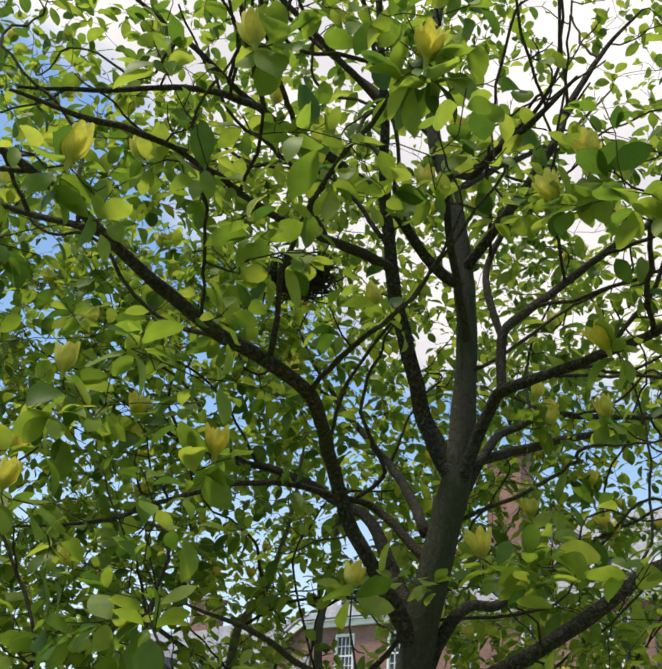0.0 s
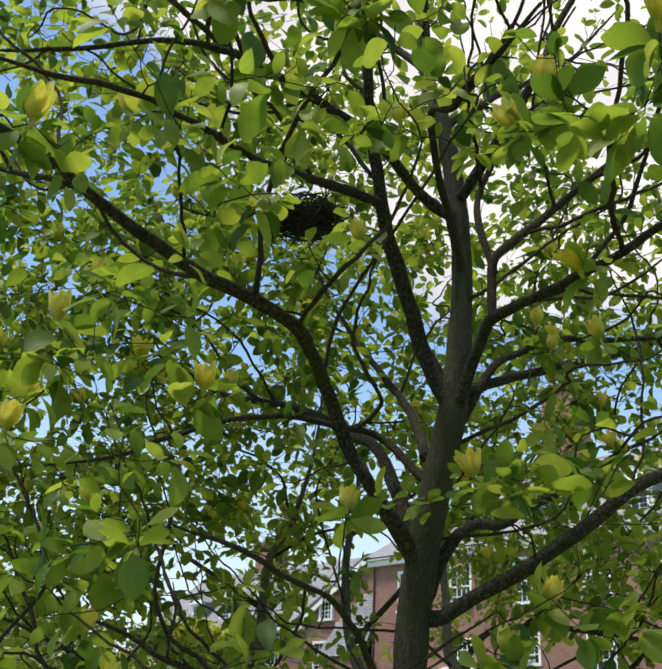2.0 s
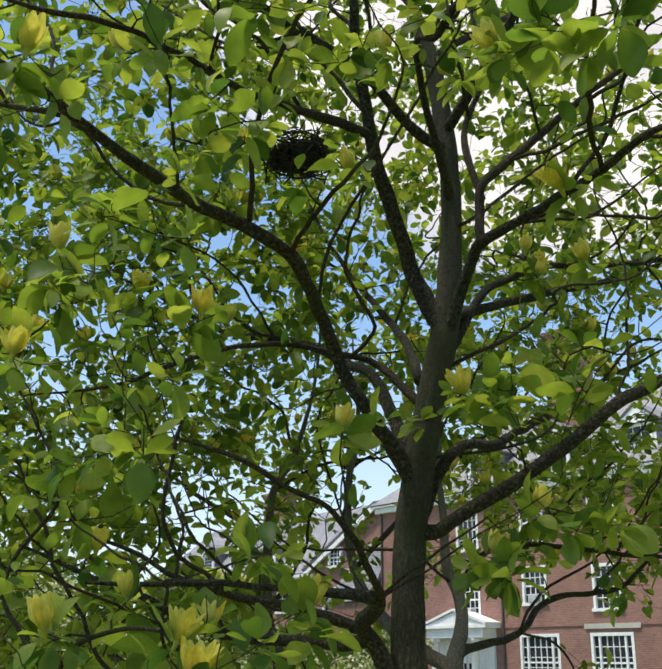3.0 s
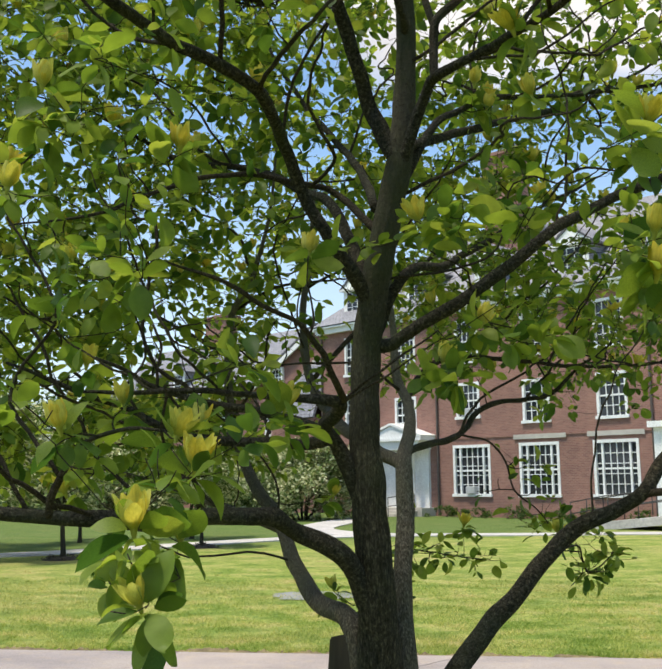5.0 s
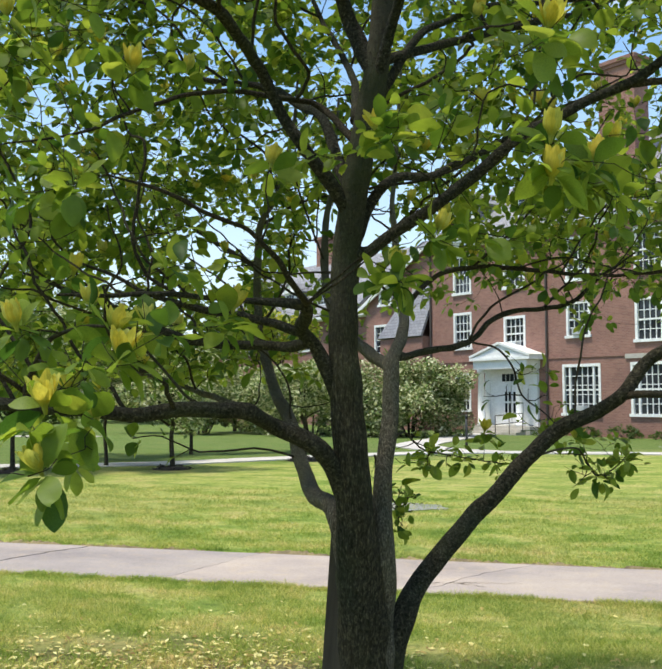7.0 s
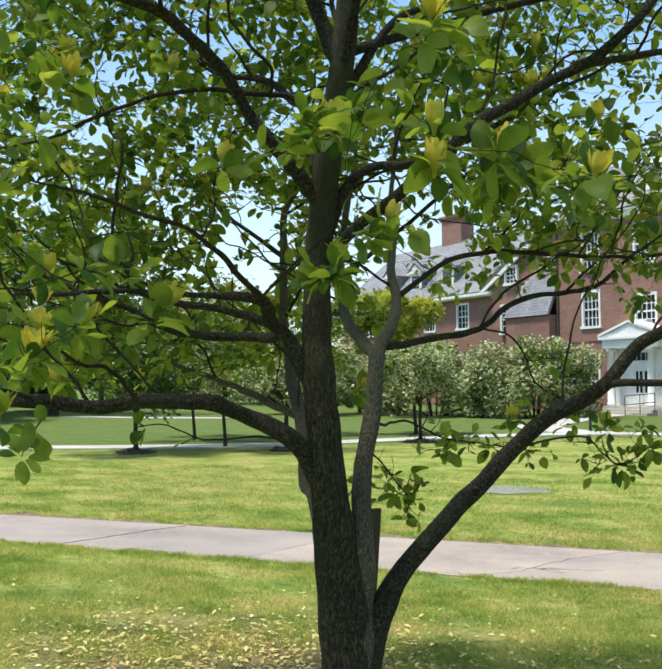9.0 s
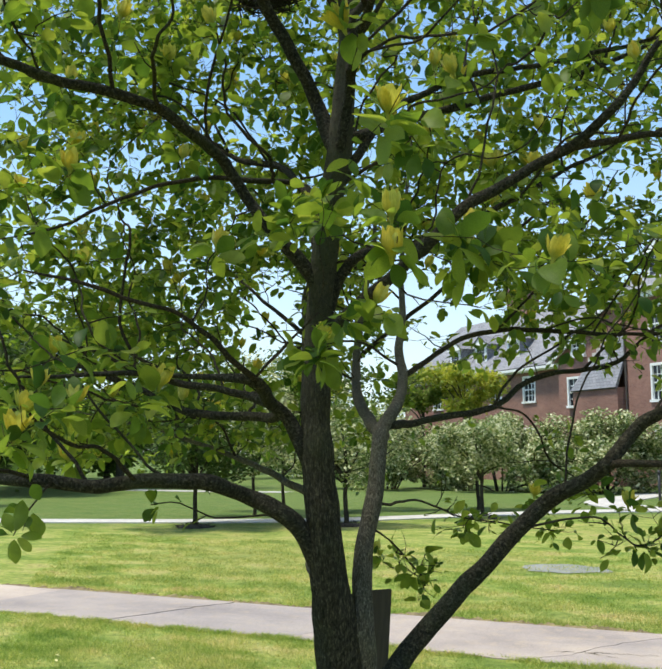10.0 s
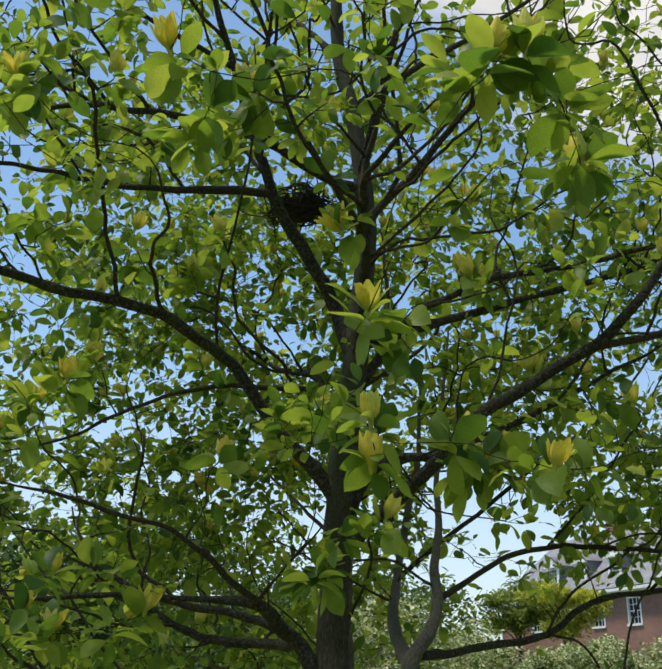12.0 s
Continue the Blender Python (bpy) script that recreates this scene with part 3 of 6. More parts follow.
def sash_window(parent, x0, x1, z0, z1, cols, rows, side=0.0, y=0.1, conditioner=False):
    """A white sash window: casing, sill, bars and panes; side: the width of narrow lights at both sides."""
    bm = bmesh.new()
    fr = 0.075
    box(bm, x0 - 0.06, x0 + fr, y - 0.13, y + 0.05, z0, z1)
    box(bm, x1 - fr, x1 + 0.06, y - 0.13, y + 0.05, z0, z1)
    box(bm, x0 - 0.06, x1 + 0.06, y - 0.135, y + 0.05, z1 - fr, z1 + 0.07)
    frame_ob = part("window", bm, WHITE, parent, "white-painted wooden sash window")
    bm = bmesh.new()
    box(bm, x0 - 0.12, x1 + 0.12, y - 0.2, y + 0.05, z0 - 0.09, z0 + 0.05)
    part("sill", bm, WHITE, frame_ob)
    lights = [(x0 + fr, x1 - fr, cols)]
    bm = bmesh.new()
    if side:
        lights = [(x0 + fr, x0 + fr + side, 1), (x0 + fr + side + 0.1, x1 - fr - side - 0.1, cols), (x1 - fr - side, x1 - fr, 1)]
        for a in (x0 + fr + side, x1 - fr - side - 0.1):
            box(bm, a, a + 0.1, y - 0.1, y + 0.05, z0 + 0.05, z1 - fr)
    zb, zt = z0 + 0.05, z1 - fr
    zm = (zb + zt) / 2
    box(bm, x0 + fr, x1 - fr, y - 0.07, y + 0.04, zm - 0.04, zm + 0.04)
    pw = []
    for a, b, c in lights:
        for i in range(1, c):
            u = a + (b - a) * i / c
            box(bm, u - 0.018, u + 0.018, y - 0.045, y + 0.03, zb, zt)
        for j in range(1, rows):
            if abs(zb + (zt - zb) * j / rows - zm) > 0.05:
                u = zb + (zt - zb) * j / rows
                box(bm, a, b, y - 0.04, y + 0.03, u - 0.018, u + 0.018)
        for i in range(c):
            for j in range(rows):
                pw.append((a + (b - a) * i / c, a + (b - a) * (i + 1) / c, zb + (zt - zb) * j / rows, zb + (zt - zb) * (j + 1) / rows))
    part("sash", bm, WHITE, frame_ob)
    for a, b, c, d in pw:
        bm = bmesh.new()
        box(bm, a, b, y, y + 0.012, c, d)
        part("pane", bm, GLASS, frame_ob)
    # panel standing for the unlit room, its dimness put into the colour
    bm = bmesh.new()
    box(bm, x0, x1, y + 0.3, y + 0.32, z0, z1)
    part("dark_panel", bm, ROOM_DARK, frame_ob, "dark panel painted as the dim room behind the glass")
    if conditioner:
        bm = bmesh.new()
        xm = (x0 + x1) / 2
        w = min(0.27, (x1 - x0) * 0.25)
        box(bm, xm - w, xm + w, y - 0.32, y + 0.02, z0 + 0.06, z0 + 0.42)
        bmesh.ops.bevel(bm, geom=list(bm.edges), offset=0.02, segments=1, affect="EDGES")
        part("air_conditioner", bm, CONDITIONER, frame_ob, "pale grey window air conditioner")
    return frame_ob


ROOM_DARK = two_tone("room_dark", (0.01, 0.01, 0.011), (0.05, 0.048, 0.045), 1.2, 0.9)
CONDITIONER = two_tone("conditioner_grey", (0.38, 0.39, 0.40), (0.48, 0.49, 0.5), 5, 0.5)


def gable_dormer(parent, xc, y0, z0, w, h, depth):
    """A roof dormer with a pediment, slated cheeks and a sash window."""
    bm = bmesh.new()
    box(bm, xc - w / 2, xc + w / 2, y0, y0 + depth, z0, z0 + h)
    d = part("dormer", bm, SLATE, parent, "slate-cheeked dormer with a white sash window")
    bm = bmesh.new()
    e = w / 2 + 0.18
    slab(bm, [(xc - e, y0 - 0.2, z0 + h - 0.08), (xc, y0 - 0.2, z0 + h + w * 0.42), (xc, y0 + depth, z0 + h + w * 0.42), (xc - e, y0 + depth, z0 + h - 0.08)], -0.1)
    slab(bm, [(xc, y0 - 0.2, z0 + h + w * 0.42), (xc + e, y0 - 0.2, z0 + h - 0.08), (xc + e, y0 + depth, z0 + h - 0.08), (xc, y0 + depth, z0 + h + w * 0.42)], -0.1)
    part("dormer_roof", bm, SLATE, d)
    bm = bmesh.new()
    slab(bm, [(xc - e + 0.1, y0 - 0.14, z0 + h - 0.02), (xc + e - 0.1, y0 - 0.14, z0 + h - 0.02), (xc, y0 - 0.14, z0 + h + w * 0.4)], 0.12)
    box(bm, xc - e, xc + e, y0 - 0.24, y0, z0 + h - 0.12, z0 + h)
    part("pediment", bm, WHITE, d)
    bm = bmesh.new()
    box(bm, xc - w / 2 + 0.02, xc + w / 2 - 0.02, y0 - 0.05, y0 + 0.02, z0 + 0.02, z0 + h - 0.12)
    part("casing", bm, WHITE, d)
    for k in range(2):
        for i in range(3):
            for j in range(2):
                bm = bmesh.new()
                x = xc - w * 0.33 + w * 0.22 * i
                z = z0 + 0.12 + (h - 0.36) * (k * 0.5 + j * 0.25)
                box(bm, x, x + w * 0.19, y0 - 0.065, y0 - 0.05, z, z + (h - 0.36) * 0.22)
                part("pane", bm, GLASS, d)
    return d


def chimney(parent, x0, x1, y0, y1, z0, z1):
    bm = bmesh.new()
    box(bm, x0, x1, y0, y1, z0, z1 - 0.5)
    c = part("chimney", bm, BRICK, parent, "broad red brick chimney stack with corbelled cap")
    bm = bmesh.new()
    box(bm, x0 - 0.1, x1 + 0.1, y0 - 0.1, y1 + 0.1, z1 - 0.5, z1 - 0.32)
    box(bm, x0 - 0.18, x1 + 0.18, y0 - 0.18, y1 + 0.18, z1 - 0.32, z1 - 0.12)
    part("cap", bm, BRICK, c)
    n = max(2, int((x1 - x0) / 0.7))
    for i in range(n):
        bm = bmesh.new()
        xx = x0 + (x1 - x0) * (i + 0.5) / n
        bmesh.ops.create_cone(bm, cap_ends=True, segments=12, radius1=0.2, radius2=0.16, depth=0.3, matrix=Matrix.Translation((xx, (y0 + y1) / 2, z1 + 0.02)))
        part("flue_pot", bm, STONE, c)


def pipe(parent, x, y, z0, z1, r=0.06):
    line = [(x, y, z0, r), (x, y, z0 + 0.02, r), (x, y, (z0 + z1) / 2, r), (x, y, z1 - 0.25, r), (x, y - 0.05, z1 - 0.1, r), (x, y - 0.18, z1, r * 1.3)]
    v, f = tube_data(line, 8)
    tagged(data_object("downpipe", v, f, PIPE, parent), "dark metal downpipe")


PIPE = two_tone("downpipe_metal", (0.06, 0.045, 0.04), (0.10, 0.08, 0.07), 2, 0.5)


def main_hall():
    hall = tagged(new("brick_hall"), "three-storey red brick college hall with white sash windows and slate roof", "building")
    hall.matrix_world = HALL
    left, right = -13.45, 26.0
    ground_w = [(-3.7, -1.5, True), (0.32, 2.42, False), (4.3, 6.42, False), (11.5, 13.7, False), (15.5, 17.7, False), (19.5, 21.7, False)]
    upper = [(-11.4, -10.1), (-7.6, -6.2), (-3.4, -2.05), (0.62, 2.02), (4.6, 6.0), (8.4, 9.7), (11.9, 13.2), (15.9, 17.2), (19.9, 21.2)]
    holes = [(a, b, 1.08, 3.48) for a, b, _ in ground_w] + [(-11.3, -10.2, 1.2, 3.2)]
    mid_z = [(4.65, 6.6), (4.42, 6.15), (4.93, 6.62)] + [(4.55, 6.5)] * 6
    holes += [(a, b, c, d) for (a, b), (c, d) in zip(upper, mid_z)] + [(a, b, 7.75, 9.85) for a, b in upper]
    bm = bmesh.new()
    wall_with_holes(bm, left, right, 0.0, EAVE, holes, 0.35)
    part("front_wall", bm, BRICK, hall, "weathered red brick wall")
    bm = bmesh.new()
    box(bm, left, left + 0.35, 0.35, 14, 0, EAVE)
    box(bm, right - 0.35, right, 0.35, 14, 0, EAVE)
    box(bm, left + 0.35, right - 0.35, 13.65, 14, 0, EAVE)
    part("side_wall", bm, BRICK, hall)
    bm = bmesh.new()
    box(bm, left - 0.02, -9.15, -0.05, 0, 3.86, 3.98)
    box(bm, -4.85, right, -0.05, 0, 3.86, 3.98)
    part("string_course", bm, BRICK, hall)
    bm = bmesh.new()
    box(bm, 0.0, 2.9, -0.07, -0.052, 3.72, 3.94)
    box(bm, 4.0, 6.8, -0.07, -0.052, 3.72, 3.94)
    part("stone_lintel", bm, STONE, hall, "pale stone band over the windows")
    bm = bmesh.new()
    box(bm, left - 0.35, right + 0.35, -0.45, 0.0, EAVE, EAVE + 0.16)
    box(bm, left - 0.2, right + 0.2, -0.28, 0.0, EAVE - 0.3, EAVE)
    box(bm, left - 0.35, left, 0.0, 14, EAVE - 0.2, EAVE + 0.16)
    part("cornice", bm, WHITE, hall, "white wooden eaves cornice")
    bm = bmesh.new()
    yr, zr = 6.5, 16.2
    a, b = left - 0.4, right + 0.4
    slab(bm, [(a, -0.5, EAVE + 0.15), (b, -0.5, EAVE + 0.15), (b - 5, yr, zr), (a + 5, yr, zr)], 0.2)
    slab(bm, [(b, 14.4, EAVE + 0.15), (a, 14.4, EAVE + 0.15), (a + 5, yr, zr), (b - 5, yr, zr)], 0.2)
    slab(bm, [(a, 14.4, EAVE + 0.15), (a, -0.5, EAVE + 0.15), (a + 5, yr, zr)], 0.2)
    slab(bm, [(b, -0.5, EAVE + 0.15), (b, 14.4, EAVE + 0.15), (b - 5, yr, zr)], 0.2)
    part("roof", bm, SLATE, hall, "grey slate hipped roof")
    for a, b, ac in ground_w:
        sash_window(hall, a, b, 1.08, 3.48, 4, 5, 0.26, conditioner=ac)
    sash_window(hall, -11.3, -10.2, 1.2, 3.2, 3, 4)
    for i, (a, b) in enumerate(upper):
        sash_window(hall, a, b, *mid_z[i], 4, 4, conditioner=(i in (1, 2)))
        sash_window(hall, a, b, 7.75, 9.85, 4, 4)
    for xc in (-11.2, -6.4, -1.6, 3.2, 8.0, 12.8):
        gable_dormer(hall, xc, 0.7, 11.45, 1.9, 1.5, 3.0)
    chimney(hall, -3.5, -1.3, 3.0, 4.2, 12.5, 19.6)
    chimney(hall, 14.0, 16.5, 6.0, 7.2, 14.5, 19.4)
    pipe(hall, -4.7, -0.08, 0.05, EAVE)
    pipe(hall, -13.3, -0.08, 0.05, EAVE)
    pipe(hall, 7.2, -0.08, 0.05, EAVE)
    # porch with columns and a pediment
    bm = bmesh.new()
    box(bm, -8.9, -5.0, -1.1, 0, 0, 0.42)
    box(bm, -8.6, -5.3, -1.45, -1.1, 0, 0.28)
    box(bm, -8.6, -5.3, -1.8, -1.45, 0, 0.14)
    porch = part("porch", bm, STONE, hall, "white classical porch with columns")
    for x in (-8.6, -5.9):
        line = [(x, -0.8, 0.42, 0.25), (x, -0.8, 0.55, 0.24), (x, -0.8, 0.56, 0.2), (x, -0.8, 1.6, 0.2), (x, -0.8, 3.2, 0.165), (x, -0.8, 3.22, 0.22), (x, -0.8, 3.4, 0.24)]
        v, f = tube_data(line, 16)
        data_object("column", v, f, WHITE, porch)
    for x in (-8.75, -5.45):
        bm = bmesh.new()
        box(bm, x - 0.18, x + 0.18, -0.16, 0, 0.42, 3.4)
        part("pilaster", bm, WHITE, porch)
    bm = bmesh.new()
    box(bm, -8.95, -5.2, -1.05, 0, 3.4, 3.85)
    box(bm, -9.1, -4.9, -1.2, 0, 3.85, 4.0)
    part("entablature", bm, WHITE, porch)
    bm = bmesh.new()
    slab(bm, [(-9.1, -1.2, 4.0), (-7.0, -1.2, 4.68), (-7.0, 0, 4.68), (-9.1, 0, 4.0)], -0.12)
    slab(bm, [(-7.0, -1.2, 4.68), (-4.9, -1.2, 4.0), (-4.9, 0, 4.0), (-7.0, 0, 4.68)], -0.12)
    slab(bm, [(-9.0, -1.12, 4.0), (-5.0, -1.12, 4.0), (-7.0, -1.12, 4.64)], 0.1)
    part("pediment", bm, WHITE, porch)
    bm = bmesh.new()
    box(bm, -8.56, -5.64, -0.14, -0.02, 0.42, 3.39)
    part("door_surround", bm, WHITE, porch)
    bm = bmesh.new()
    for a in (-7.55, -6.97):
        box(bm, a, a + 0.52, -0.2, -0.14, 0.45, 2.55)
    door = part("door", bm, WHITE, porch, "white panelled double door with narrow glass lights")
    for a in (-7.45, -7.2, -6.87, -6.62):
        for z in (1.1, 1.7):
            bm = bmesh.new()
            box(bm, a, a + 0.15, -0.215, -0.2, z, z + 0.5)
            part("pane", bm, GLASS, door)
    for i in range(5):
        bm = bmesh.new()
        a = -7.7 + i * 0.29
        box(bm, a, a + 0.24, -0.16, -0.14, 2.75, 3.15)
        part("transom_pane", bm, GLASS, porch)
    # white bay at the far end
    bm = bmesh.new()
    box(bm, 8.0, 10.4, -1.6, 0, 0, 3.9)
    box(bm, 7.85, 10.6, -1.85, 0, 3.9, 4.15)
    part("bay", bm, WHITE, hall, "white-painted entrance bay")
    # left wing: lower, with a cross gable
    cols = (-37.35, -33.45, -29.5, -25.6)
    holes = [(x, x + 1.3, 5.3, 7.0) for x in cols] + [(x, x + 1.3, 1.4, 3.5) for x in cols]
    wing_wall = bmesh.new()
    wall_with_holes(wing_wall, -42, -21.0, 0, 7.6, holes, 0.35)
    bmesh.ops.transform(wing_wall, matrix=Matrix.Translation((0, 2.0, 0)), verts=wing_wall.verts)
    wing = part("wing", wing_wall, BRICK, hall, "lower red brick wing")
    for a, b, c, d in holes:
        sash_window(wing, a, b, c, d, 3, 4, y=2.1)
    bm = bmesh.new()
    slab(bm, [(-42.3, 1.5, 7.65), (-13.5, 1.5, 7.65), (-13.5, 6.2, 12.4), (-39.7, 6.2, 12.4)], 0.2)
    slab(bm, [(-13.5, 10.9, 7.65), (-42.3, 10.9, 7.65), (-39.7, 6.2, 12.4), (-13.5, 6.2, 12.4)], 0.2)
    slab(bm, [(-42.3, 10.9, 7.65), (-42.3, 1.5, 7.65), (-39.7, 6.2, 12.4)], 0.2)
    part("wing_roof", bm, SLATE, wing, "grey slate roof")
    bm = bmesh.new()
    box(bm, -42, -41.65, 2.35, 10.4, 0, 7.6)
    part("end_wall", bm, BRICK, wing)
    bm = bmesh.new()
    box(bm, -42.2, -21.0, 1.36, 1.55, 7.38, 7.56)
    box(bm, -42.1, -21.0, 1.55, 2.0, 7.3, 7.42)
    part("gutter", bm, WHITE, wing)
    for xc in (-34.7, -31.2, -27.2):
        gable_dormer(wing, xc, 2.45, 8.5, 1.5, 1.35, 2.8)
    chimney(wing, -32.8, -30.3, 6.0, 7.2, 11.0, 14.6)
    # cross gable between wing and hall
    bm = bmesh.new()
    slab(bm, [(-21.0, 0.9, 7.6), (-13.45, 0.9, 7.6), (-13.45, 0.9, 11.0), (-14.75, 0.9, 11.0)], 0.3)
    box(bm, -20.4, -13.45, 0.9, 1.2, 0, 7.6)
    gable = part("gable", bm, BRICK, hall, "red brick cross gable with a small sash window")
    bm = bmesh.new()
    slab(bm, [(-21.3, 0.6, 7.62), (-14.7, 0.6, 11.14), (-14.7, 5.5, 11.14), (-21.3, 5.5, 7.62)], -0.14)
    slab(bm, [(-14.7, 0.6, 11.14), (-13.5, 0.6, 11.14), (-13.5, 5.5, 11.14), (-14.7, 5.5, 11.14)], -0.14)
    part("gable_roof", bm, SLATE, gable)
    bm = bmesh.new()
    slab(bm, [(-21.3, 0.56, 7.42), (-20.85, 0.56, 7.42), (-14.6, 0.56, 10.78), (-14.7, 0.56, 11.1)], 0.12)
    box(bm, -14.65, -13.5, 0.56, 0.68, 10.8, 11.1)
    part("rake_board", bm, WHITE, gable)
    sash_window(gable, -18.9, -17.8, 7.75, 8.82, 3, 4, y=0.86)
    sash_window(gable, -19.35, -18.05, 4.7, 6.45, 3, 4, y=0.86)
    bm = bmesh.new()
    slab(bm, [(-17.4, -0.7, 5.5), (-13.5, -0.7, 5.5), (-13.5, 0.86, 9.1), (-14.7, 0.86, 9.1)], 0.16)
    slab(bm, [(-17.4, -0.7, 5.5), (-14.7, 0.86, 9.1), (-17.5, 0.86, 7.3)], 0.16)
    part("lean_to_roof", bm, SLATE, gable, "grey slate lean-to roof")
    # stepped flashing along the lean-to roof's head
    for k in range(7):
        bm = bmesh.new()
        x = -17.5 + 0.4 * k
        box(bm, x, x + 0.4, 0.83, 0.896, 7.32 + 0.255 * k, 7.56 + 0.255 * k)
        part("flashing_step", bm, STONE, gable)
    bm = bmesh.new()
    box(bm, -17.3, -13.5, -0.55, 0.85, 0, 5.5)
    part("lean_to", bm, BRICK, gable)
    return hall


def railing(name, pts, h, label):
    """A black iron handrail: rails and posts along a line."""
    top = tagged(new(name), label, "railing")
    for z in (h, h * 0.55):
        v, f = tube_data([(x, y, b + z, 0.022) for x, y, b in pts], 8)
        data_object("rail", v, f, IRON, top)
    for (x0, y0, b0), (x1, y1, b1) in zip(pts, pts[1:]):
        n = max(2, int(math.hypot(x1 - x0, y1 - y0) / 1.3))
        for i in range(n + 1):
            u = i / n
            v, f = tube_data([(x0 + (x1 - x0) * u, y0 + (y1 - y0) * u, b0 + (b1 - b0) * u + k * h, 0.02) for k in (0, 0.5, 1)], 6)
            data_object("post", v, f, IRON, top)


main_hall()


def on_front(s, out, z=0.0):
    p = HALL @ Vector((s, -out, z))
    return (p.x, p.y, p.z)


railing("porch_railing", [on_front(-5.2, 1.4, 0.15), on_front(-5.2, 3.4, 0.05)], 0.95, "black iron handrail beside the porch steps")
railing("porch_railing", [on_front(-16.5, 2.6, 0.1), on_front(-13, 2.6, 0.1), on_front(-8.9, 1.6, 0.3)], 0.95, "black iron handrail along the porch ramp")
railing("ramp_railing", [on_front(6.2, 3.6, 0.05), on_front(7.6, 3.6, 0.25), on_front(10, 3.6, 0.6)], 0.95, "black iron handrail along the access ramp")
railing("ramp_railing", [on_front(6.8, 6.2, 0.0), on_front(8.2, 6.2, 0.25), on_front(11, 6.2, 0.55)], 0.95, "black iron handrail along the access ramp")
bm = bmesh.new()
slab(bm, [on_front(5.9, 6.3, 0.01), on_front(11, 6.3, 0.55), on_front(11, 3.5, 0.6), on_front(5.9, 3.5, 0.03)], 0.3)
tagged(mesh_object("ramp", bm, FAR_PATH), "light concrete access ramp to the hall", "ramp", kind="structure")


def bollard(x, y):
    """A slim black post with a foot plate and a domed cap."""
    top = tagged(new("bollard"), "slim black metal post beside the far walk", "post")
    top.location = (x, y, 0)
    for name, line in (("foot", [(0, 0, -0.02, 0.1), (0, 0, 0.03, 0.1), (0, 0, 0.05, 0.06)]), ("shaft", [(0, 0, 0.0, 0.05), (0, 0, 0.6, 0.045), (0, 0, 1.2, 0.045)]), ("cap", [(0, 0, 1.18, 0.062), (0, 0, 1.24, 0.06), (0, 0, 1.29, 0.02)])):
        v, f = tube_data(line, 12)
        data_object(name, v, f, IRON, top)


bollard(-3.05, 34.5)


# ---- magnolia ----
BRANCHES = {}
BRANCHES["trunk"] = [(0.27, 3.52, -0.06, 0.17), (0.255, 3.49, 0.12, 0.134), (0.25, 3.46, 0.40, 0.112), (0.243, 3.41, 0.93, 0.095), (0.235, 3.34, 1.30, 0.079), (0.23, 3.27, 1.60, 0.065), (0.21, 3.25, 1.95, 0.058), (0.20, 3.26, 2.15, 0.055), (0.23, 3.25, 2.50, 0.051), (0.29, 3.20, 2.80, 0.048), (0.35, 3.17, 3.05, 0.044), (0.37, 3.18, 3.31, 0.039), (0.38, 3.20, 3.54, 0.036), (0.37, 3.19, 3.74, 0.034), (0.33, 3.18, 4.08, 0.030), (0.26, 3.19, 4.36, 0.026), (0.25, 3.18, 4.70, 0.022), (0.28, 3.20, 5.20, 0.016), (0.30, 3.22, 5.80, 0.008)]
BRANCHES["stemS"] = [(0.35, 3.17, 3.05, 0.038), (0.29, 3.18, 3.18, 0.035), (0.24, 3.19, 3.28, 0.032), (0.20, 3.09, 3.41, 0.029), (0.16, 2.98, 3.56, 0.028), (0.14, 2.91, 3.65, 0.025), (0.12, 2.80, 3.90, 0.020), (0.12, 2.68, 4.08, 0.016), (0.10, 2.55, 4.40, 0.012), (0.05, 2.50, 4.90, 0.006)]
BRANCHES["stemS2"] = [(0.14, 2.91, 3.65, 0.020), (0.04, 2.73, 3.61, 0.017), (-0.04, 2.57, 3.56, 0.014), (-0.14, 2.43, 3.54, 0.011), (-0.23, 2.27, 3.53, 0.010), (-0.34, 2.10, 3.52, 0.009), (-0.46, 1.93, 3.47, 0.008), (-0.58, 1.80, 3.44, 0.004)]
BRANCHES["elbow"] = [(0.23, 3.24, 2.55, 0.035), (0.17, 3.16, 2.67, 0.030), (0.10, 3.06, 2.78, 0.026), (0.04, 3.02, 2.87, 0.025), (0.00, 2.91, 3.00, 0.024), (-0.01, 2.68, 3.06, 0.023), (-0.07, 2.50, 3.10, 0.022), (-0.16, 2.36, 3.12, 0.020), (-0.21, 2.28, 3.12, 0.020), (-0.27, 2.17, 3.14, 0.018), (-0.33, 2.04, 3.16, 0.016), (-0.39, 1.92, 3.18, 0.014), (-0.44, 1.80, 3.20, 0.012), (-0.49, 1.69, 3.20, 0.009), (-0.58, 1.55, 3.19, 0.005)]
BRANCHES["elbow2"] = [(-0.37, 1.95, 3.18, 0.010), (-0.46, 1.93, 3.20, 0.009), (-0.57, 1.91, 3.22, 0.008), (-0.70, 1.87, 3.23, 0.004)]
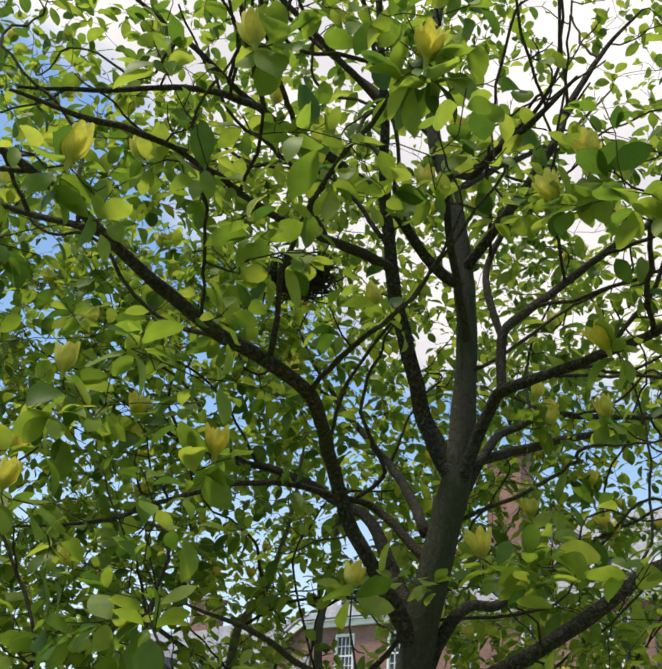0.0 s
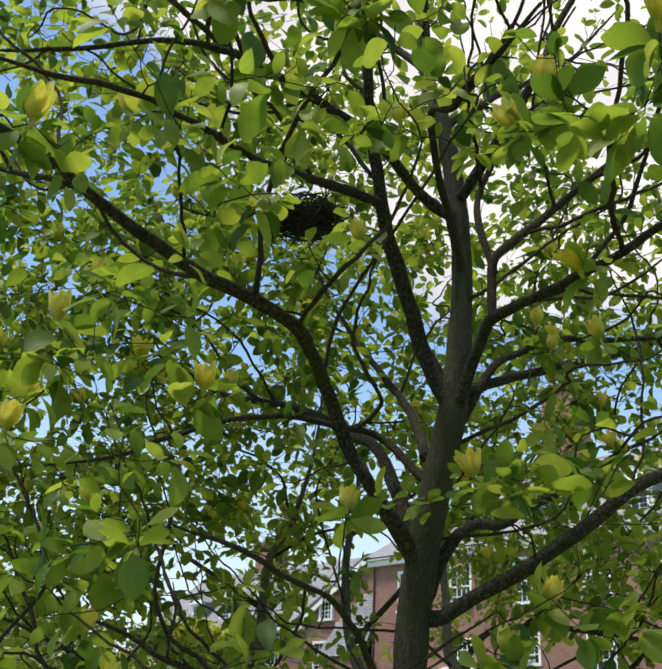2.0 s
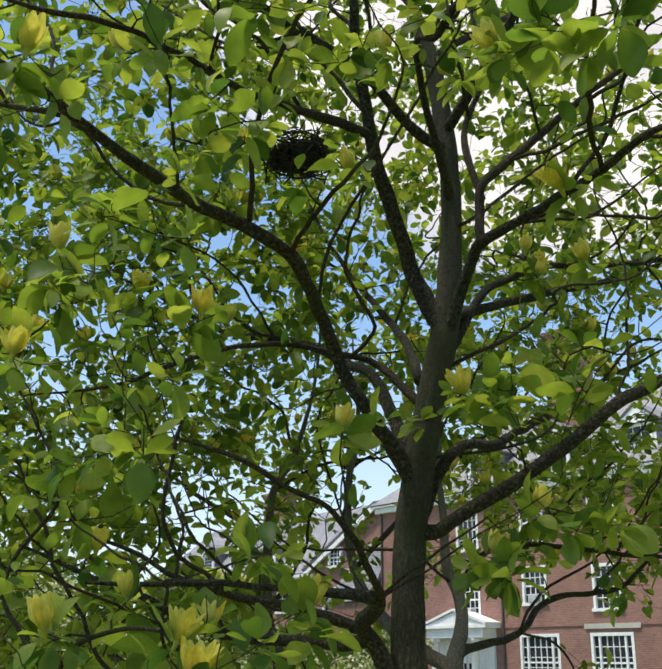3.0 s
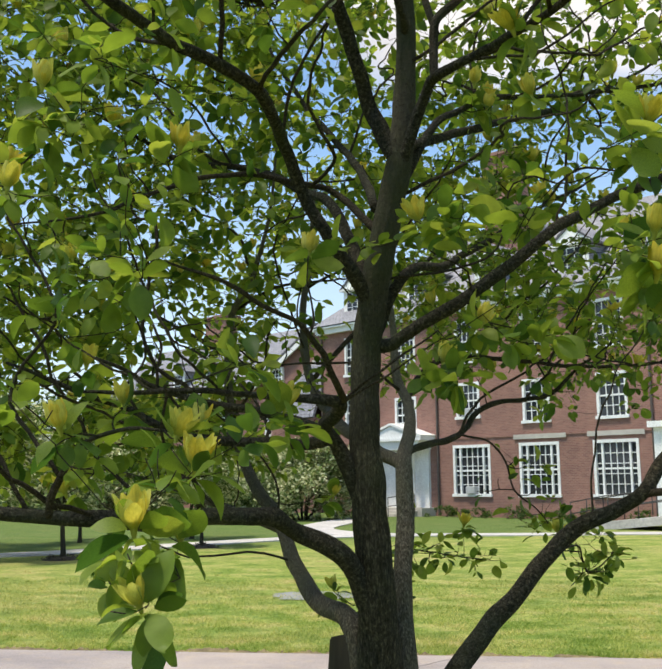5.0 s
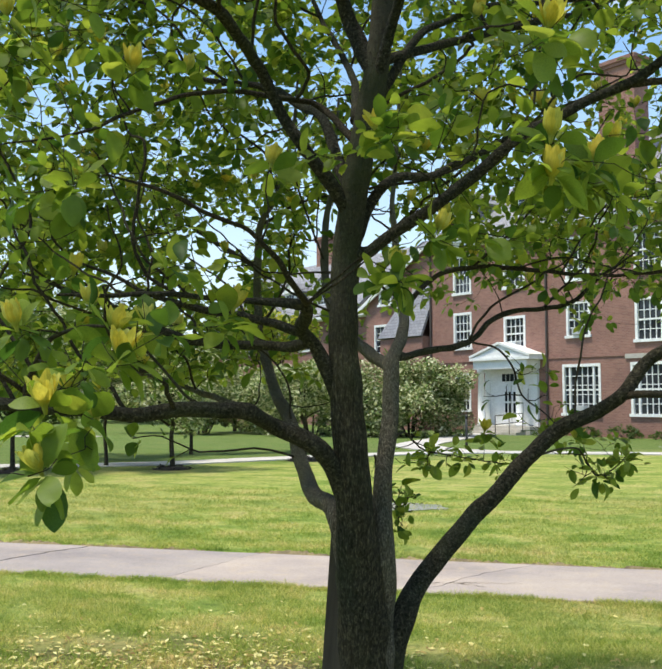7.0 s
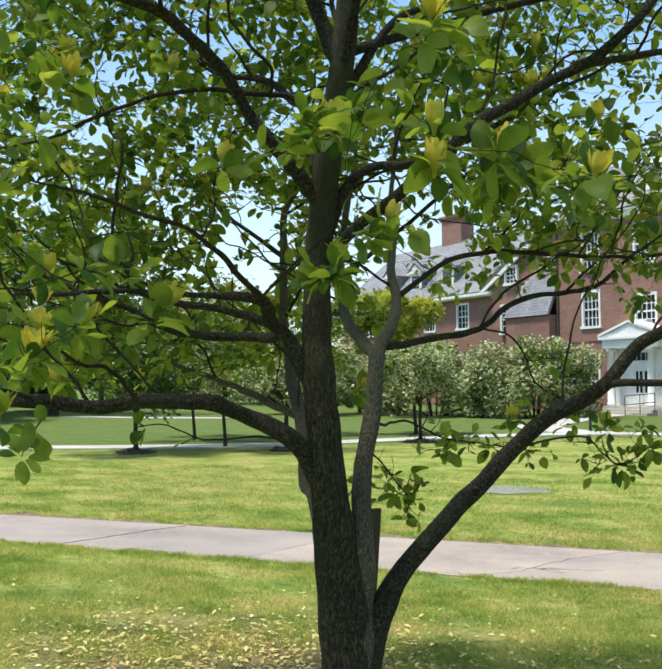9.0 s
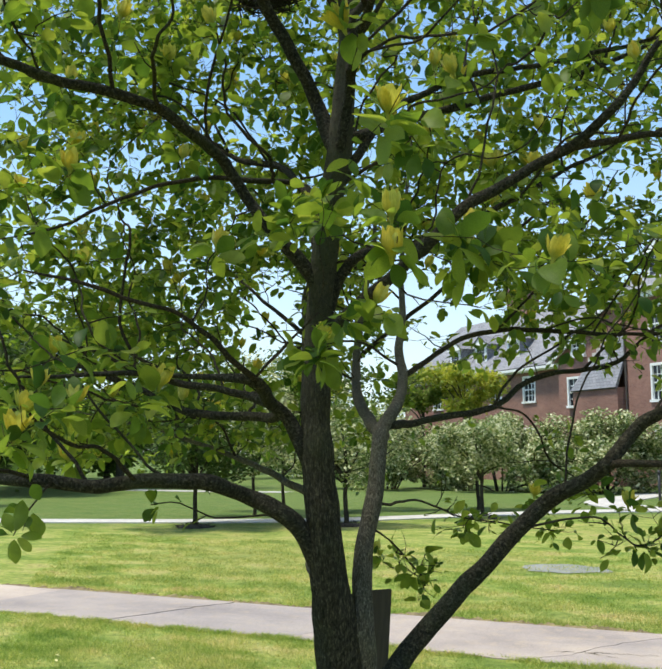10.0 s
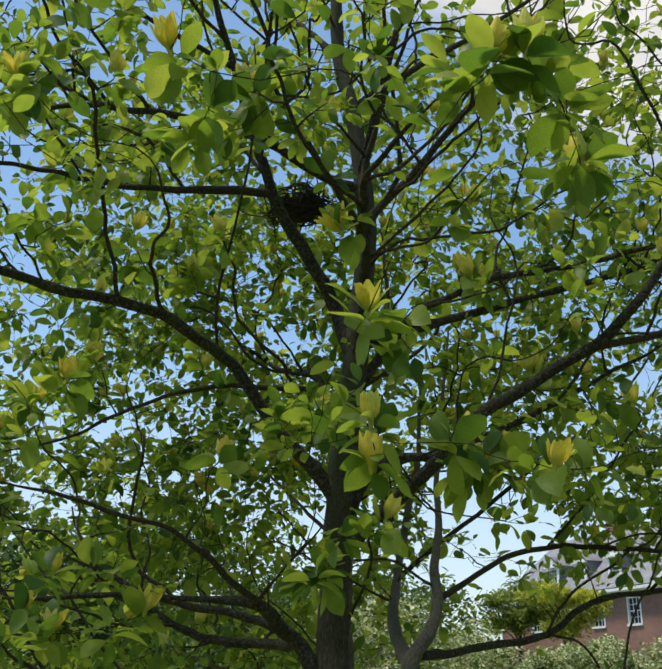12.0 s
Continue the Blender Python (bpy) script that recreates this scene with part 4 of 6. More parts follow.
BRANCHES["rightU"] = [(0.22, 3.26, 2.42, 0.038), (0.30, 3.25, 2.41, 0.029), (0.38, 3.21, 2.45, 0.026), (0.48, 3.17, 2.50, 0.025), (0.60, 3.14, 2.57, 0.024), (0.70, 3.12, 2.64, 0.024), (0.82, 3.10, 2.73, 0.023), (0.96, 3.15, 2.82, 0.022), (1.09, 3.16, 2.89, 0.021), (1.24, 3.13, 2.93, 0.020), (1.39, 3.07, 3.02, 0.016), (1.50, 3.06, 3.16, 0.013), (1.63, 3.05, 3.34, 0.010), (1.74, 2.98, 3.50, 0.005)]
BRANCHES["rightU2"] = [(1.22, 3.13, 2.92, 0.016), (1.36, 3.18, 2.94, 0.014), (1.46, 3.24, 2.96, 0.013), (1.64, 3.32, 2.96, 0.009), (1.89, 3.37, 2.99, 0.004)]
BRANCHES["limbR"] = [(0.30, 3.45, 0.82, 0.062), (0.37, 3.47, 1.03, 0.05), (0.435, 3.55, 1.17, 0.042), (0.52, 3.62, 1.29, 0.038), (0.62, 3.66, 1.42, 0.037), (0.72, 3.68, 1.51, 0.035), (0.83, 3.72, 1.64, 0.034), (0.95, 3.74, 1.74, 0.031), (1.10, 3.68, 1.83, 0.029), (1.20, 3.64, 1.90, 0.026), (1.29, 3.70, 2.01, 0.024), (1.41, 3.67, 2.08, 0.021), (1.61, 3.64, 2.18, 0.017), (1.86, 3.62, 2.32, 0.011), (2.14, 3.56, 2.52, 0.005)]
BRANCHES["limbR2"] = [(1.18, 3.65, 1.88, 0.018), (1.29, 3.59, 1.89, 0.016), (1.40, 3.58, 1.88, 0.013), (1.61, 3.50, 1.87, 0.010), (1.87, 3.43, 1.91, 0.005)]
BRANCHES["limbL"] = [(0.22, 3.28, 1.50, 0.046), (0.16, 3.22, 1.64, 0.036), (0.10, 3.16, 1.72, 0.032), (-0.02, 3.12, 1.78, 0.030), (-0.05, 2.93, 1.83, 0.030), (-0.14, 2.86, 1.84, 0.028), (-0.24, 2.76, 1.84, 0.026), (-0.34, 2.64, 1.82, 0.025), (-0.47, 2.52, 1.85, 0.024), (-0.65, 2.48, 1.86, 0.021), (-0.88, 2.39, 1.88, 0.017), (-1.17, 2.29, 1.93, 0.012), (-1.43, 2.17, 2.05, 0.005)]
BRANCHES["crook"] = [(0.18, 3.42, 1.22, 0.047), (0.12, 3.43, 1.43, 0.039), (-0.03, 3.68, 1.49, 0.036), (-0.18, 3.96, 1.61, 0.033), (-0.25, 4.08, 1.74, 0.031), (-0.37, 4.28, 1.87, 0.030), (-0.52, 4.54, 2.02, 0.028), (-0.63, 4.71, 2.23, 0.026), (-0.66, 4.77, 2.59, 0.022), (-0.61, 4.69, 2.81, 0.019), (-0.50, 4.64, 2.98, 0.014), (-0.40, 4.59, 3.28, 0.009), (-0.36, 4.57, 3.69, 0.005)]
BRANCHES["crook2"] = [(-0.26, 4.10, 1.74, 0.025), (-0.42, 4.16, 1.79, 0.022), (-0.72, 4.27, 1.89, 0.018), (-1.07, 4.34, 1.99, 0.013), (-1.50, 4.35, 2.10, 0.009), (-2.00, 4.28, 2.20, 0.004)]
BRANCHES["back"] = [(0.25, 3.47, 0.45, 0.075), (0.275, 3.44, 0.80, 0.066), (0.30, 3.425, 1.05, 0.054), (0.325, 3.40, 1.30, 0.042), (0.318, 3.42, 1.51, 0.036), (0.314, 3.51, 1.73, 0.034), (0.315, 3.58, 1.95, 0.033), (0.31, 3.62, 2.03, 0.030), (0.33, 3.73, 2.13, 0.024), (0.32, 3.82, 2.25, 0.021), (0.27, 3.90, 2.37, 0.019), (0.26, 3.96, 2.52, 0.016), (0.24, 4.01, 2.76, 0.012), (0.26, 4.05, 3.07, 0.009), (0.27, 4.12, 3.48, 0.004)]
BRANCHES["backL"] = [(0.32, 3.61, 2.00, 0.029), (0.19, 3.77, 2.06, 0.027), (0.00, 4.06, 2.20, 0.024), (-0.17, 4.40, 2.41, 0.022), (-0.25, 4.69, 2.80, 0.018), (-0.22, 4.74, 3.08, 0.013), (-0.19, 4.74, 3.49, 0.007)]
BRANCHES["backR1"] = [(0.32, 3.82, 2.25, 0.017), (0.33, 4.11, 2.36, 0.015), (0.42, 4.38, 2.48, 0.014), (0.60, 4.48, 2.51, 0.013), (0.80, 4.58, 2.50, 0.013), (1.02, 4.66, 2.48, 0.011), (1.26, 4.74, 2.48, 0.009), (1.71, 4.80, 2.51, 0.004)]
BRANCHES["backR2"] = [(0.32, 3.65, 2.04, 0.024), (0.31, 3.92, 2.06, 0.020), (0.39, 4.15, 2.09, 0.018), (0.52, 4.45, 2.15, 0.017), (0.66, 4.73, 2.30, 0.016), (0.85, 4.86, 2.33, 0.014), (1.01, 4.98, 2.38, 0.013), (1.13, 5.03, 2.50, 0.010), (1.33, 5.08, 2.64, 0.005)]
BRANCHES["stub"] = [(0.20, 3.25, 1.85, 0.035), (0.15, 3.22, 1.98, 0.030), (0.11, 3.19, 2.07, 0.027), (0.09, 3.10, 2.13, 0.025), (0.17, 2.87, 2.185, 0.021), (-0.02, 2.82, 2.20, 0.010), (-0.16, 2.66, 2.21, 0.009), (-0.32, 2.54, 2.20, 0.008), (-0.47, 2.41, 2.19, 0.004)]
BRANCHES["stub2"] = [(0.10, 3.18, 2.09, 0.024), (-0.06, 3.32, 2.07, 0.020), (-0.31, 3.35, 2.09, 0.018), (-0.51, 3.34, 2.13, 0.016), (-0.65, 3.30, 2.20, 0.013), (-0.85, 3.26, 2.28, 0.010), (-1.09, 3.18, 2.38, 0.005)]
BRANCHES["stub3"] = [(0.07, 3.16, 2.12, 0.022), (-0.07, 3.14, 2.16, 0.018), (-0.27, 3.08, 2.20, 0.015), (-0.42, 3.03, 2.24, 0.012), (-0.58, 2.96, 2.32, 0.008), (-0.71, 2.84, 2.38, 0.004)]
BRANCHES["upL"] = [(0.37, 3.19, 3.72, 0.025), (0.27, 3.09, 3.76, 0.022), (0.18, 2.95, 3.82, 0.020), (0.10, 2.83, 3.86, 0.019), (0.01, 2.71, 3.88, 0.018), (-0.07, 2.58, 3.88, 0.016), (-0.16, 2.44, 3.85, 0.013), (-0.21, 2.33, 3.83, 0.012), (-0.33, 2.22, 3.79, 0.010), (-0.52, 2.12, 3.71, 0.008), (-0.69, 2.01, 3.63, 0.005)]
BRANCHES["upL2"] = [(-0.19, 2.37, 3.84, 0.010), (-0.30, 2.27, 3.90, 0.009), (-0.43, 2.20, 3.99, 0.008), (-0.57, 2.10, 4.08, 0.004)]
BRANCHES["R1"] = [(0.33, 3.19, 2.92, 0.025), (0.46, 3.37, 3.24, 0.018), (0.57, 3.53, 3.37, 0.016), (0.70, 3.70, 3.48, 0.015), (0.85, 3.83, 3.52, 0.013), (1.11, 3.95, 3.57, 0.012), (1.44, 3.98, 3.61, 0.008), (1.76, 3.97, 3.68, 0.004)]
BRANCHES["R2"] = [(0.35, 3.17, 3.00, 0.027), (0.44, 3.07, 3.23, 0.022), (0.49, 2.99, 3.28, 0.020), (0.60, 2.82, 3.25, 0.017), (0.71, 2.61, 3.21, 0.015), (0.81, 2.44, 3.20, 0.013), (0.89, 2.31, 3.20, 0.011), (1.06, 2.20, 3.23, 0.007), (1.18, 2.15, 3.26, 0.003)]
BRANCHES["R3"] = [(0.49, 2.99, 3.27, 0.018), (0.48, 3.01, 3.39, 0.018), (0.49, 3.01, 3.49, 0.017), (0.59, 3.04, 3.58, 0.016), (0.69, 3.05, 3.67, 0.015), (0.81, 3.04, 3.77, 0.014), (0.94, 3.02, 3.86, 0.012), (1.10, 2.98, 3.97, 0.008), (1.29, 2.90, 4.10, 0.004)]
BRANCHES["R4"] = [(0.49, 3.01, 3.43, 0.015), (0.46, 3.04, 3.57, 0.014), (0.44, 3.07, 3.72, 0.013), (0.53, 3.05, 3.95, 0.011), (0.65, 3.01, 4.17, 0.008), (0.79, 2.95, 4.39, 0.004)]
BRANCHES["upR"] = [(0.36, 3.19, 3.78, 0.024), (0.64, 2.93, 4.09, 0.018), (0.71, 2.94, 4.28, 0.015), (0.82, 2.94, 4.49, 0.010), (0.98, 2.94, 4.70, 0.005)]
BRANCHES["fork_near"] = [(0.38, 3.20, 3.50, 0.018), (0.31, 2.80, 3.85, 0.013), (0.39, 2.61, 3.78, 0.013), (0.47, 2.44, 3.76, 0.011), (0.54, 2.32, 3.75, 0.009), (0.64, 2.22, 3.79, 0.005)]
BRANCHES["midL"] = [(0.24, 3.26, 2.62, 0.029), (0.07, 3.47, 2.98, 0.024), (-0.04, 3.58, 3.08, 0.022), (-0.24, 3.81, 3.23, 0.020), (-0.39, 3.96, 3.32, 0.018), (-0.63, 4.18, 3.43, 0.017), (-0.83, 4.30, 3.52, 0.014), (-1.05, 4.39, 3.67, 0.012), (-1.33, 4.44, 3.84, 0.008), (-1.66, 4.46, 3.96, 0.004)]
BRANCHES["midL2"] = [(0.30, 3.21, 2.78, 0.020), (0.10, 3.31, 2.99, 0.015), (0.00, 3.19, 2.99, 0.013), (-0.14, 3.05, 2.99, 0.011), (-0.29, 2.91, 2.94, 0.009), (-0.42, 2.78, 2.85, 0.008), (-0.59, 2.68, 2.76, 0.006), (-0.77, 2.54, 2.70, 0.003)]
BRANCHES["midR"] = [(0.23, 3.25, 2.40, 0.027), (0.35, 3.30, 2.67, 0.022), (0.50, 3.59, 2.77, 0.018), (0.67, 3.87, 2.92, 0.015), (0.86, 4.13, 3.10, 0.012), (1.06, 4.28, 3.24, 0.008), (1.28, 4.42, 3.38, 0.003)]
BRANCHES["lowL"] = [(0.18, 2.85, 2.185, 0.013), (0.17, 2.73, 2.24, 0.011), (0.145, 2.61, 2.315, 0.010), (0.09, 2.49, 2.38, 0.008), (0.02, 2.35, 2.41, 0.008), (-0.05, 2.21, 2.44, 0.007), (-0.15, 2.10, 2.47, 0.003)]
BRANCHES["sprout_a"] = [(0.17, 2.86, 2.18, 0.006), (0.25, 2.83, 2.24, 0.005), (0.37, 2.79, 2.315, 0.004), (0.475, 2.75, 2.385, 0.003)]
BRANCHES["sprout_b"] = [(0.18, 2.84, 2.18, 0.005), (0.27, 2.78, 2.225, 0.0045), (0.38, 2.73, 2.285, 0.0035), (0.46, 2.70, 2.335, 0.0025)]
BRANCHES["nearL"] = [(-0.55, 2.37, 1.86, 0.013), (-0.51, 2.33, 1.94, 0.012), (-0.45, 2.30, 2.01, 0.010), (-0.39, 2.28, 2.06, 0.008), (-0.28, 2.27, 2.08, 0.006), (-0.14, 2.23, 2.07, 0.003)]
BRANCHES["topA"] = [(0.26, 3.19, 4.36, 0.018), (0.00, 3.30, 4.70, 0.015), (-0.35, 3.35, 5.10, 0.011), (-0.70, 3.30, 5.50, 0.005)]
BRANCHES["topB"] = [(0.33, 3.18, 4.10, 0.018), (0.55, 3.55, 4.50, 0.015), (0.85, 3.95, 4.95, 0.010), (1.10, 4.20, 5.40, 0.005)]
BRANCHES["topC"] = [(0.13, 2.66, 4.05, 0.012), (-0.20, 2.40, 4.30, 0.010), (-0.60, 2.20, 4.60, 0.007), (-0.90, 2.10, 4.90, 0.003)]
BRANCHES["backT1"] = [(-0.66, 4.77, 2.59, 0.017), (-1.20, 5.20, 2.90, 0.013), (-1.80, 5.50, 3.30, 0.009), (-2.40, 5.70, 3.70, 0.004)]
BRANCHES["backT2"] = [(-0.17, 4.40, 2.41, 0.015), (0.20, 5.20, 3.00, 0.013), (0.60, 5.70, 3.50, 0.009), (0.90, 6.10, 4.10, 0.004)]
BRANCHES["backT3"] = [(0.26, 3.22, 2.90, 0.022), (0.10, 3.80, 3.30, 0.018), (-0.20, 4.40, 3.80, 0.014), (-0.50, 4.90, 4.40, 0.009), (-0.70, 5.20, 5.00, 0.004)]
BRANCHES["backT4"] = [(0.35, 3.20, 3.10, 0.022), (0.70, 3.80, 3.40, 0.018), (1.10, 4.40, 3.70, 0.013), (1.60, 4.90, 4.10, 0.008), (2.00, 5.30, 4.50, 0.004)]
BRANCHES["spray_low"] = [(0.33, 3.51, 1.73, 0.007), (0.28, 4.11, 1.72, 0.006), (0.27, 4.61, 1.62, 0.005), (0.41, 4.93, 1.57, 0.004), (0.62, 5.14, 1.52, 0.003)]
BRANCHES["spray_mid"] = [(0.52, 4.45, 2.15, 0.007), (0.66, 4.45, 2.11, 0.006), (0.74, 4.46, 2.00, 0.005), (0.77, 4.51, 1.89, 0.005), (0.86, 4.61, 1.81, 0.004), (0.93, 4.66, 1.73, 0.003)]
BRANCHES["spray_limb"] = [(0.83, 3.72, 1.64, 0.006), (1.01, 4.25, 1.66, 0.005), (1.07, 4.55, 1.55, 0.005), (1.13, 4.74, 1.50, 0.005), (1.25, 4.84, 1.58, 0.003)]
BRANCHES["spray_far"] = [(0.24, 3.63, 1.65, 0.006), (0.18, 3.97, 1.56, 0.005), (0.18, 4.17, 1.46, 0.005), (0.20, 4.28, 1.37, 0.005), (0.20, 4.32, 1.30, 0.003)]
# tips of the shoots that stand out: with a flower, and with leaves alone
FLOWERS_A = [(-0.39, 2.07, 2.10), (-0.11, 2.08, 2.08), (-0.12, 2.30, 2.11), (-0.77, 3.00, 1.94), (-0.08, 1.71, 1.89), (-0.03, 1.85, 1.86), (1.23, 5.80, 2.93), (1.43, 5.64, 2.92), (0.09, 2.75, 2.66), (0.07, 2.47, 2.17), (-0.32, 1.62, 3.15), (-0.38, 3.10, 3.55), (-0.52, 2.19, 3.00), (-0.92, 2.83, 3.02), (-0.98, 4.50, 3.08), (0.26, 2.44, 3.65), (0.59, 2.58, 3.67), (0.71, 2.48, 3.20), (0.99, 2.15, 2.79), (0.99, 2.16, 2.53), (0.99, 2.16, 2.43), (0.61, 2.91, 2.45), (1.10, 2.42, 2.52), (1.05, 2.60, 2.50), (1.33, 2.37, 2.43), (1.60, 2.50, 2.50), (0.67, 3.60, 3.45), (-0.45, 3.13, 3.56), (-1.25, 3.50, 2.87), (0.49, 2.75, 2.31), (-0.59, 2.71, 2.33)]
FLOWERS_B = [(-0.04, 1.63, 1.76), (0.29, 1.65, 3.38), (-0.06, 1.77, 3.54), (1.47, 1.77, 3.06), (1.52, 1.83, 3.09), (1.51, 2.07, 3.11), (1.49, 2.22, 3.06), (0.80, 1.64, 3.26), (0.64, 2.11, 3.49), (0.56, 2.12, 3.39), (0.42, 2.67, 3.71), (-0.55, 2.47, 3.78), (-0.59, 2.16, 2.72), (-0.54, 2.75, 3.11), (-0.34, 4.01, 3.77), (0.36, 2.53, 3.88), (0.69, 3.47, 3.74), (0.88, 4.06, 3.35), (0.65, 4.11, 3.23), (0.71, 4.23, 3.51), (0.42, 2.88, 2.78), (-0.35, 2.39, 2.18), (-1.22, 3.96, 3.02), (-0.07, 4.44, 1.90), (-0.07, 4.41, 1.48), (0.53, 5.09, 1.73), (1.01, 5.07, 1.69), (-1.01, 3.70, 2.55), (-0.04, 1.98, 2.01), (1.11, 2.65, 2.53), (-0.19, 2.33, 2.86), (0.81, 3.16, 3.29)]
TUFTS_A = [(-0.15, 1.84, 3.28), (0.03, 2.08, 3.21), (-0.12, 2.16, 3.20), (-0.51, 2.15, 2.87), (-0.44, 2.20, 2.83), (-0.29, 2.05, 2.42), (-0.38, 2.01, 2.41), (-0.25, 2.13, 2.39), (0.52, 2.71, 2.67), (0.44, 2.80, 2.71), (0.66, 2.68, 2.77), (0.26, 2.89, 2.69), (0.12, 2.92, 2.71), (0.71, 1.85, 3.13), (0.79, 1.81, 3.17), (0.66, 1.86, 3.20), (0.09, 2.18, 3.44), (0.20, 2.28, 3.52), (-0.10, 2.01, 3.25), (-0.00, 2.40, 2.25), (-0.08, 2.38, 2.26), (0.13, 2.28, 2.08), (0.07, 2.10, 2.22), (-0.02, 1.78, 1.97), (0.49, 2.49, 2.64), (0.69, 2.38, 2.66), (0.54, 2.62, 2.22), (0.43, 2.66, 2.24), (-0.07, 1.65, 1.82)]
TUFTS_B = [(-0.02, 1.61, 1.73), (0.21, 5.01, 1.59), (0.39, 5.12, 1.54), (0.54, 5.24, 1.53), (1.11, 4.84, 1.49), (1.24, 4.94, 1.57), (1.22, 4.95, 1.68), (0.13, 4.47, 1.36), (0.26, 4.73, 1.52), (-0.33, 2.28, 1.69), (-0.38, 2.38, 1.75), (-0.80, 3.57, 1.71), (0.09, 1.99, 2.05), (0.70, 2.54, 2.31), (0.79, 2.56, 2.33), (0.53, 2.70, 2.22), (0.97, 2.26, 2.77), (1.02, 2.32, 2.70), (1.03, 2.28, 2.80), (1.18, 2.59, 2.43), (1.08, 2.54, 2.45), (1.01, 2.51, 2.45), (1.46, 1.79, 3.03), (1.53, 1.88, 3.04), (1.35, 1.87, 3.11), (1.45, 2.24, 3.01), (0.57, 2.52, 2.73), (0.49, 2.48, 2.66), (0.23, 1.69, 3.33), (0.33, 1.69, 3.34), (-0.20, 1.60, 3.37), (1.35, 2.65, 2.45)]


def leaf_shape(length, width, fold, droop, rng):
    """A broad leaf along x with a drawn-out tip: midrib and two halves folded up, softly waved at the rim."""
    rows, v, f = 7, [], []
    us = (0.0, 0.12, 0.3, 0.5, 0.68, 0.83, 0.93, 1.0)
    prof = (0.05, 0.46, 0.84, 1.0, 0.93, 0.66, 0.32, 0.0)
    wave, phase, amp = rng.uniform(4, 8), rng.uniform(0, 6.28), rng.uniform(0.02, 0.085) * width
    bow, curl = rng.uniform(-0.12, 0.12), rng.uniform(0.0, 0.25)
    for i in range(rows + 1):
        u = us[i]
        w = width / 2 * prof[i]
        z = -droop * length * u * u + 0.05 * length * math.sin(math.pi * u)
        x, y = length * (u - 0.25 * droop * u * u), bow * length * u * u
        for a in (-1, 0, 1):
            k = amp * math.sin(wave * u + phase + 1.3 * a) * abs(a)
            v.append((x, y + a * w * (1 - 0.25 * fold), z + abs(a) * (fold - curl * u) * w + k))
        if i:
            a = 3 * i
            f += [(a - 3, a, a + 1, a - 2), (a - 2, a + 1, a + 2, a - 1)]
    return [Vector(c) for c in v], f


def aim(direction, up=Vector((0, 0, 1)), spin=0.0):
    """A rotation that turns x to direction, z near up, then spins round x."""
    x = direction.normalized()
    y = up.cross(x)
    y = y.normalized() if y.length > 1e-3 else x.orthogonal().normalized()
    z = x.cross(y)
    return Matrix((x, y, z)).transposed().to_4x4() @ Matrix.Rotation(spin, 4, "X")


LRNG = random.Random(11)
LEAF_SHAPES = []
for i in range(20):
    LEAF_SHAPES.append(leaf_shape(1.0, LRNG.uniform(0.5, 0.7), LRNG.uniform(0.0, 0.34), LRNG.uniform(0.0, 0.36), LRNG))


def petal_shape(spread, length, width, seed):
    """An upright petal, hollow like a spoon, leaning out by its spread, with a blunt wavy tip."""
    rng = random.Random(seed)
    v, f, rows = [], [], 6
    prof = (0.42, 0.64, 0.85, 0.98, 1.0, 0.86, 0.42)
    for i in range(rows + 1):
        u = i / rows
        w = width / 2 * prof[i]
        out = 0.007 + length * (0.27 * math.sin(min(u * 3.2, 1.57)) + spread * u ** 1.6 - 0.10 * u * u * (1 - spread))
        z = u * length * (1 - 0.25 * spread * u)
        k = rng.uniform(-0.03, 0.03) * length
        for a in (-1.0, -0.5, 0.0, 0.5, 1.0):
            v.append((out - w * 0.62 * a * a + rng.uniform(-0.001, 0.001), a * w, z - 0.10 * length * a * a * (u > 0.6) + (k if a else 0)))
        if i:
            c = 5 * i
            f += [(c - 5 + q, c - 4 + q, c + 1 + q, c + q) for q in range(4)]
    return [Vector(c) for c in v], f


PETAL_MESHES = []
for i, spread in enumerate((0.0, 0.07, 0.15, 0.25, 0.36, 0.5)):
    v, f = petal_shape(spread, 0.072, 0.034, i)
    me = bpy.data.meshes.new("petal")
    me.from_pydata([tuple(c) for c in v], [], f)
    me.materials.append(PETAL)
    me.shade_smooth()
    PETAL_MESHES.append(me)
v, f = tube_data([(0, 0, -0.02, 0.004), (0, 0, 0, 0.008), (0, 0, 0.02, 0.008), (0, 0, 0.04, 0.004)], 7)
CORE_MESH = bpy.data.meshes.new("flower")
CORE_MESH.from_pydata([tuple(c) for c in v], [], f)
CORE_MESH.materials.append(PETAL)


